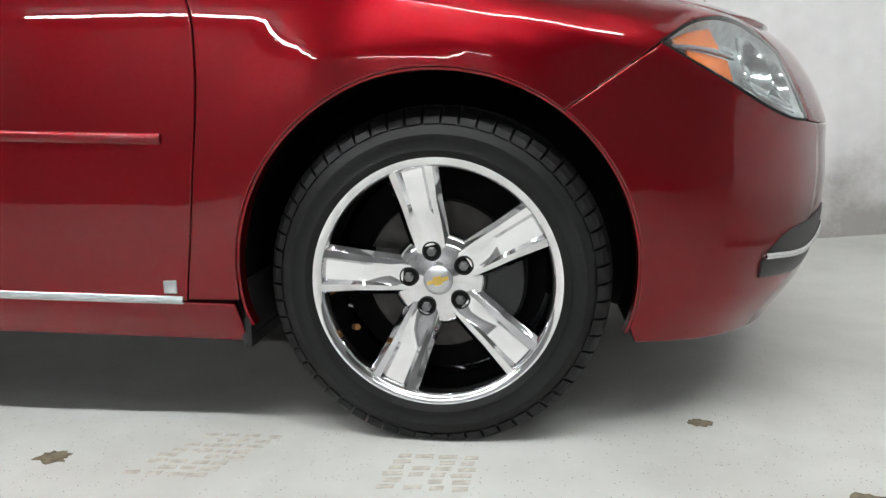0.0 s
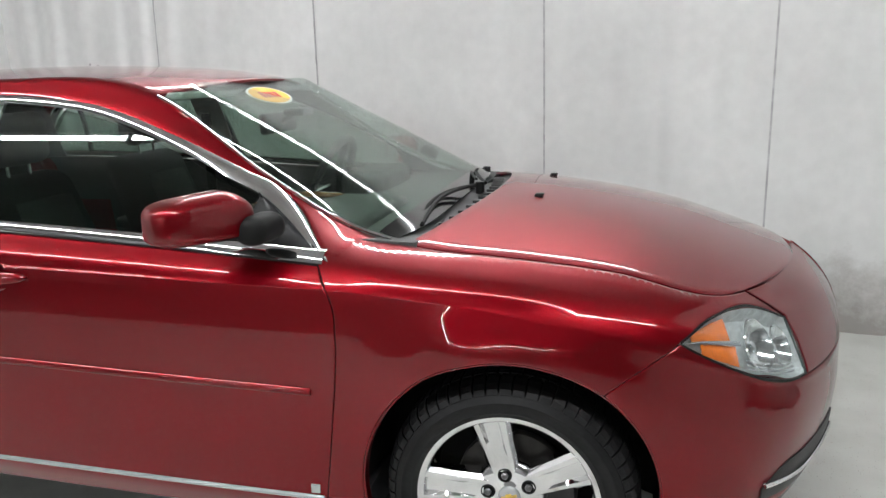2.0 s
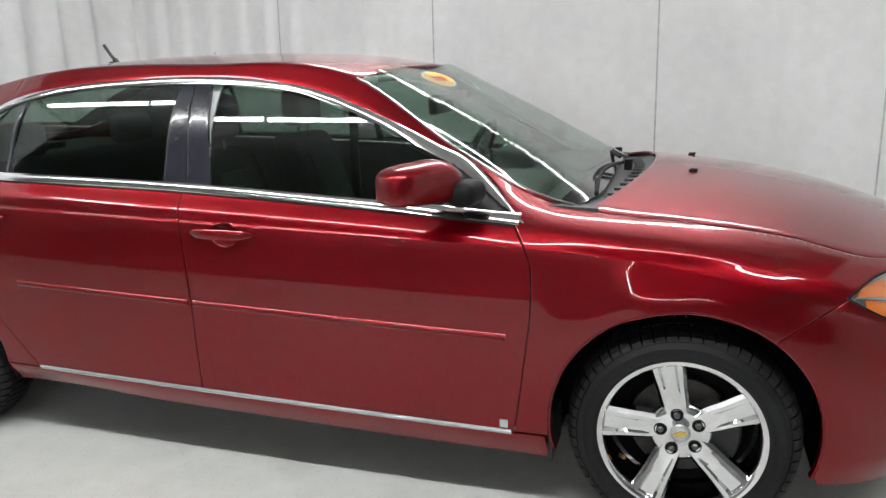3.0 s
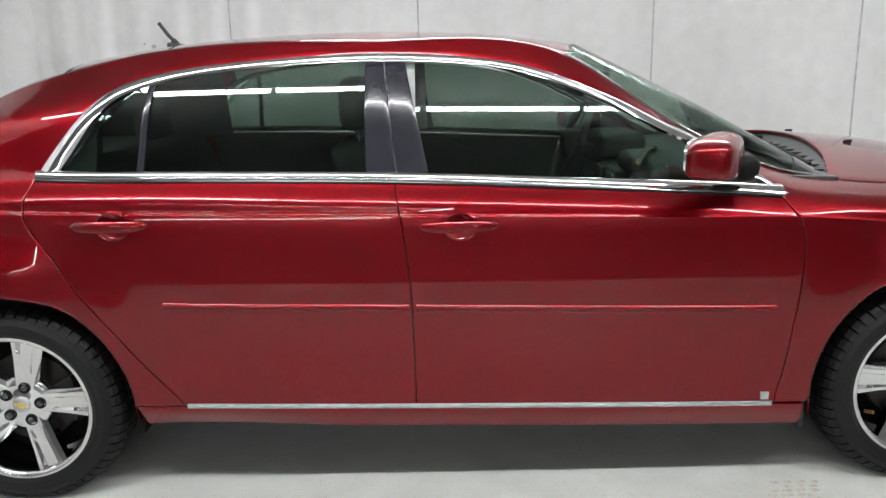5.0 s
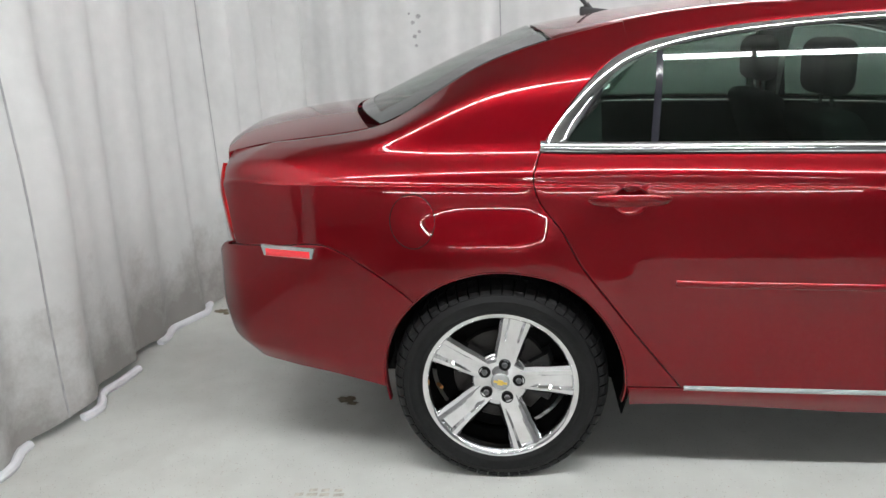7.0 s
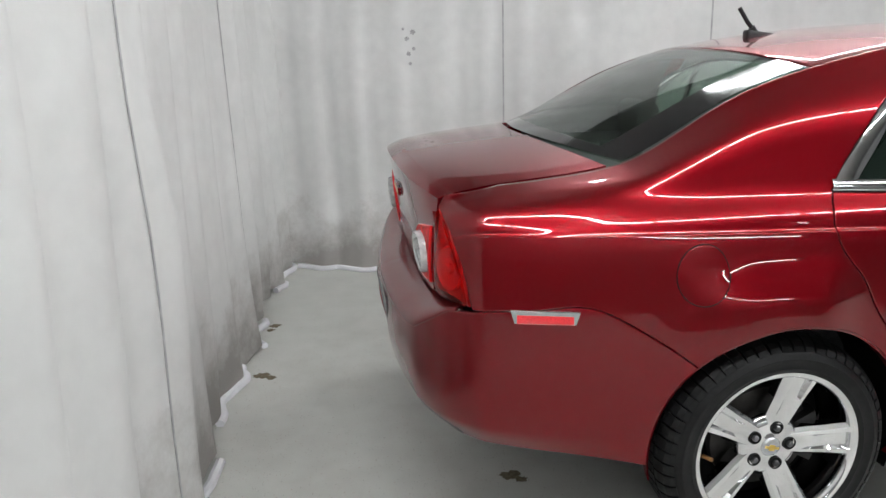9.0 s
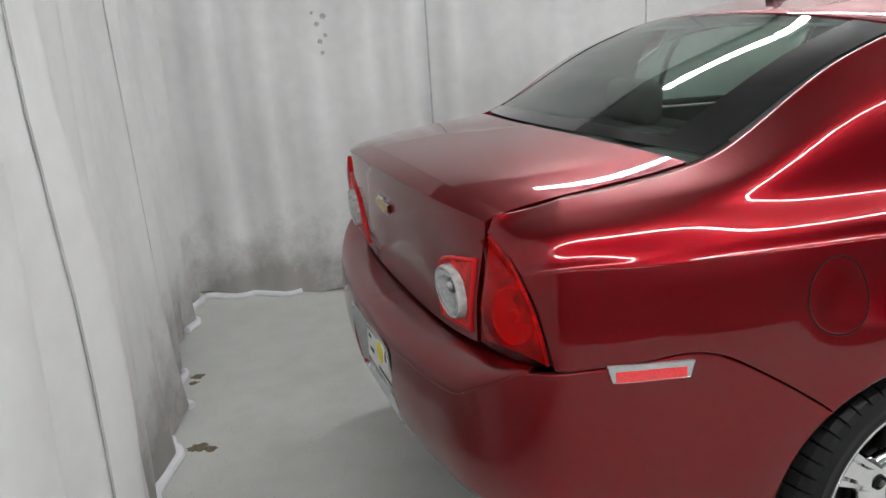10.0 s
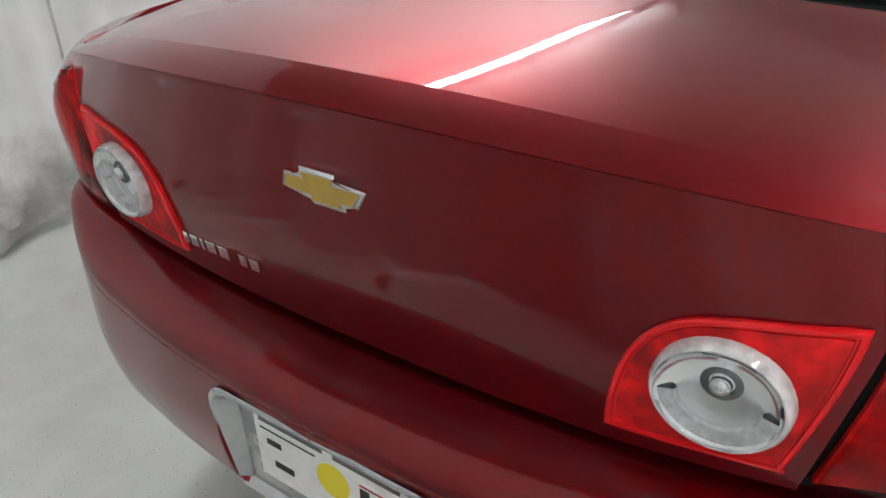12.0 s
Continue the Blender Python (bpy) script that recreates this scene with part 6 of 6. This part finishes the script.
def dashboard():
    prof = [(.62, .45), (.60, .72), (.64, .90), (.72, .955), (.90, .985), (1.16, .975), (1.18, .80), (1.0, .45)]
    dash = part("dashboard", prism([(a, b) for a, b in prof], 1.40, lambda a, b, c: (a, -.70 + c, b)), TRIM_IN, car, "dark grey dashboard with a wood strip")
    part("instrument_hood", block(.60, .80, .20, .54, .93, 1.035, 0.03, 3), TRIM_IN, dash, "dark hood over the instruments")
    part("wood_strip", block(.606, .622, -.68, .20, .80, .85, 0.008), WOOD, dash, "brown wood trim strip")
    arch_pts = [(.55 + .20 * t, -.60 + .46 * t, .985 + .052 * math.sin(math.pi * min(1, .15 + .75 * t))) for t in np.linspace(0, 1, 14)]
    part("wood_arch", tube(arch_pts, .011, 8), WOOD, dash, "brown wood strip arching over the glove box")
    part("dash_pad", block(.60, .98, -.62, -.10, .93, 1.010, 0.035, 4), TRIM_IN, dash, "grey padded dashboard top")
    part("centre_stack", block(.58, .66, -.16, .16, .55, .93, 0.02, 3), BLACK, dash, "black centre console")
    for y in (-.10, .10):
        part("air_vent", block(.572, .590, y - .06, y + .06, .86, .92, 0.008), SILVER, dash, "air vent with a silver rim")
    # steering wheel
    c, n = Vector((.50, .37, .985)), Vector((-.90, 0, .42)).normalized()
    u = Vector((0, 1, 0))
    v = n.cross(u)
    wheel_ob = part("steering_wheel", tube([c + u * .185 * math.cos(a) + v * .185 * math.sin(a) for a in np.linspace(0, 2 * math.pi, 40, endpoint=False)], .0165, 10, True), BLACK, car, "black steering wheel")
    for a in (0.15, math.pi - 0.15, -math.pi / 2):
        part("wheel_spoke", tube([c + n * -.02, c + u * .18 * math.cos(a) + v * .18 * math.sin(a)], .018, 8, flat=.6), SILVER, wheel_ob, "grey spoke")
    part("airbag_pad", block(c.x - .04, c.x + .05, c.y - .075, c.y + .075, c.z - .07, c.z + .06, 0.03, 3), BLACK, wheel_ob, "black pad")
    part("steering_column", tube([c - n * .02, c - n * .30], .035, 12), BLACK, wheel_ob, "black column")
    mz = 1.246
    mir = part("interior_mirror", block(.44, .475, -.13, .13, mz - .035, mz + .04, 0.015, 3), BLACK, car, "black interior mirror behind the windscreen")
    part("mirror_stem", tube([(.47, 0, mz), (.545, 0, 1.300)], .010, 8), BLACK, mir)
    part("sensor_box", block(.50, .58, -.05, .05, 1.272, 1.300, 0.01), BLACK, mir, "black sensor box")


dashboard()


def cabin_lining(mirror):
    rows = []
    for s in np.linspace(-1.22, .92, 40):
        rows.append([shell(s, z) + np.array((0, .035, 0)) for z in np.linspace(.33 if s > -.92 else .80, float(belt(s)) - 0.004, 6)])
    card = sheet("door_lining", np.array(rows), TRIM_IN, car, 0.01, 0, (0, 1, 0), "dark inner door lining", mirror)
    for x in (-.62, .35):
        part("armrest", flip(block(x - .25, x + .25, -.84, -.76, .66, .72, 0.02, 3), mirror), TRIM_IN, card, "dark armrest")
    # inner pillar covers
    for x0, x1 in ((-.245, -.20),):
        rows = [[shell(s, z) + np.array((0, .03, 0)) for z in np.linspace(1.03, 1.37, 6)] for s in np.linspace(x0 - .05, x1 + .05, 4)]
        sheet("pillar_lining", np.array(rows), LINING, car, 0.01, 0, (0, 1, 0), "pale grey pillar lining", mirror)
    rows = []
    for s in np.linspace(-1.05, .95, 50):
        a, b = float(min(out_top(s), top_z(s) - .01)), float(top_z(s))
        rows.append([shell(s, a + (b - a) * w) + np.array((0, .028, -.008)) for w in np.linspace(-.1, 1, 4)])
    sheet("rail_lining", np.array(rows), LINING, car, 0.006, 0, (0, 1, 0), "pale grey lining along the roof rail", mirror)
    rows = [[shell(s, z) + np.array((0, .03, -.005)) for z in np.linspace(1.03, float(top_z(s)) - .005, 6)] for s in np.linspace(-1.75, -1.12, 18)]
    sheet("sail_lining", np.array(rows), TRIM_IN, car, 0.008, 0, (0, 1, 0), "dark inner lining of the rear pillar", mirror)
    # belts hang from the pillars
    part("seat_belt", flip(block(-.245, -.20, -.655, -.645, .60, 1.25, 0.002), mirror), SEAL, car, "black seat belt webbing")


for far in (False, True):
    cabin_lining(far)
crown("headliner", [.30, .1, -.2, -.5, -.8, -1.06, -1.24], [(.38, 1.374), (.13, 1.408), (-.15, 1.422), (-.43, 1.426), (-.73, 1.419), (-1.03, 1.399), (-1.29, 1.374)], LINING, 2.3, 20, 21, 0.008, 0, 0.03, label="pale grey headliner", lift=-0.006)
part("header_trim", block(.30, .39, -.50, .50, 1.352, 1.374, 0.008), LINING, car, "pale trim over the windscreen")


def screen_borders():
    """Dark printed borders round the windscreen and the rear window, and the bright finishers up the screen pillars."""
    for far in (False, True):
        rows = []
        for x in np.linspace(1.09, .335, 40):
            p = shell(at(x), top_z(at(x)))
            rows.append([p + np.array((0, d, h)) for d, h in ((-.004, .004), (.004, .008), (.012, .004), (.016, -.002))])
        sheet("screen_finisher", np.array(rows), CHROME, car, 0.004, 0, (0, -.4, 1), "bright strip beside the windscreen", far)
    # printed bands follow the glass
    grid = lambda ob, n, m: np.array([v.co for v in ob.data.vertices][:n * m]).reshape(n, m, 3) + np.array((0, 0, 0.0022))
    rear, front = grid(rear_window, 30, 35), grid(windscreen, 32, 83)
    for rows in (rear[:, :5], rear[:, -5:]):
        sheet("rear_window_border", rows, GLASSBLACK, car, 0.001, 0, (-.3, 0, 1), "black printed border of the rear window")
    sheet("rear_window_foot", rear[-4:, 4:-4], GLASSBLACK, car, 0.001, 0, (-.3, 0, 1), "black printed border of the rear window")
    sheet("screen_foot_border", front[:4, 1:-1], GLASSBLACK, car, 0.001, 0, (.3, 0, 1), "black printed border of the windscreen")


GLASSBLACK = material("black_glass_print", (0.008, 0.008, 0.009), rough=0.12, coat=0.5)
screen_borders()


def sticker():
    """Oval orange price sticker with a year on it, stuck inside the windscreen."""
    c = Vector((.486, -.115, 1.3475))
    nrm = Vector((.49, -.03, .87)).normalized()
    u = Vector((0.10, 1, 0)).normalized()
    u = (u - nrm * u.dot(nrm)).normalized()
    v = nrm.cross(u)
    oval = lambda f: [(.125 * f * math.cos(a), .058 * f * math.sin(a)) for a in np.linspace(0, 2 * math.pi, 40, endpoint=False)]
    st = part("windscreen_sticker", prism(oval(1.0), 0.001, lambda a, b, d: c + u * a + v * b + nrm * (d + 0.0015)), WHITE, car, "oval orange sticker with a white edge on the windscreen", smooth=False)
    part("sticker_face", prism(oval(.90), 0.001, lambda a, b, d: c + u * a + v * b + nrm * (d + 0.0027)), ORANGE, st, "orange oval", smooth=False)
    for k in range(4):
        a = -.045 + k * .030
        part("sticker_print", prism([(a - .010, -.018), (a + .010, -.018), (a + .010, .018), (a - .010, .018)], 0.0008, lambda p, q, d: c + u * p + v * q + nrm * (d + 0.0039)), REDINK, st, "faded red printed figure", smooth=False)


sticker()
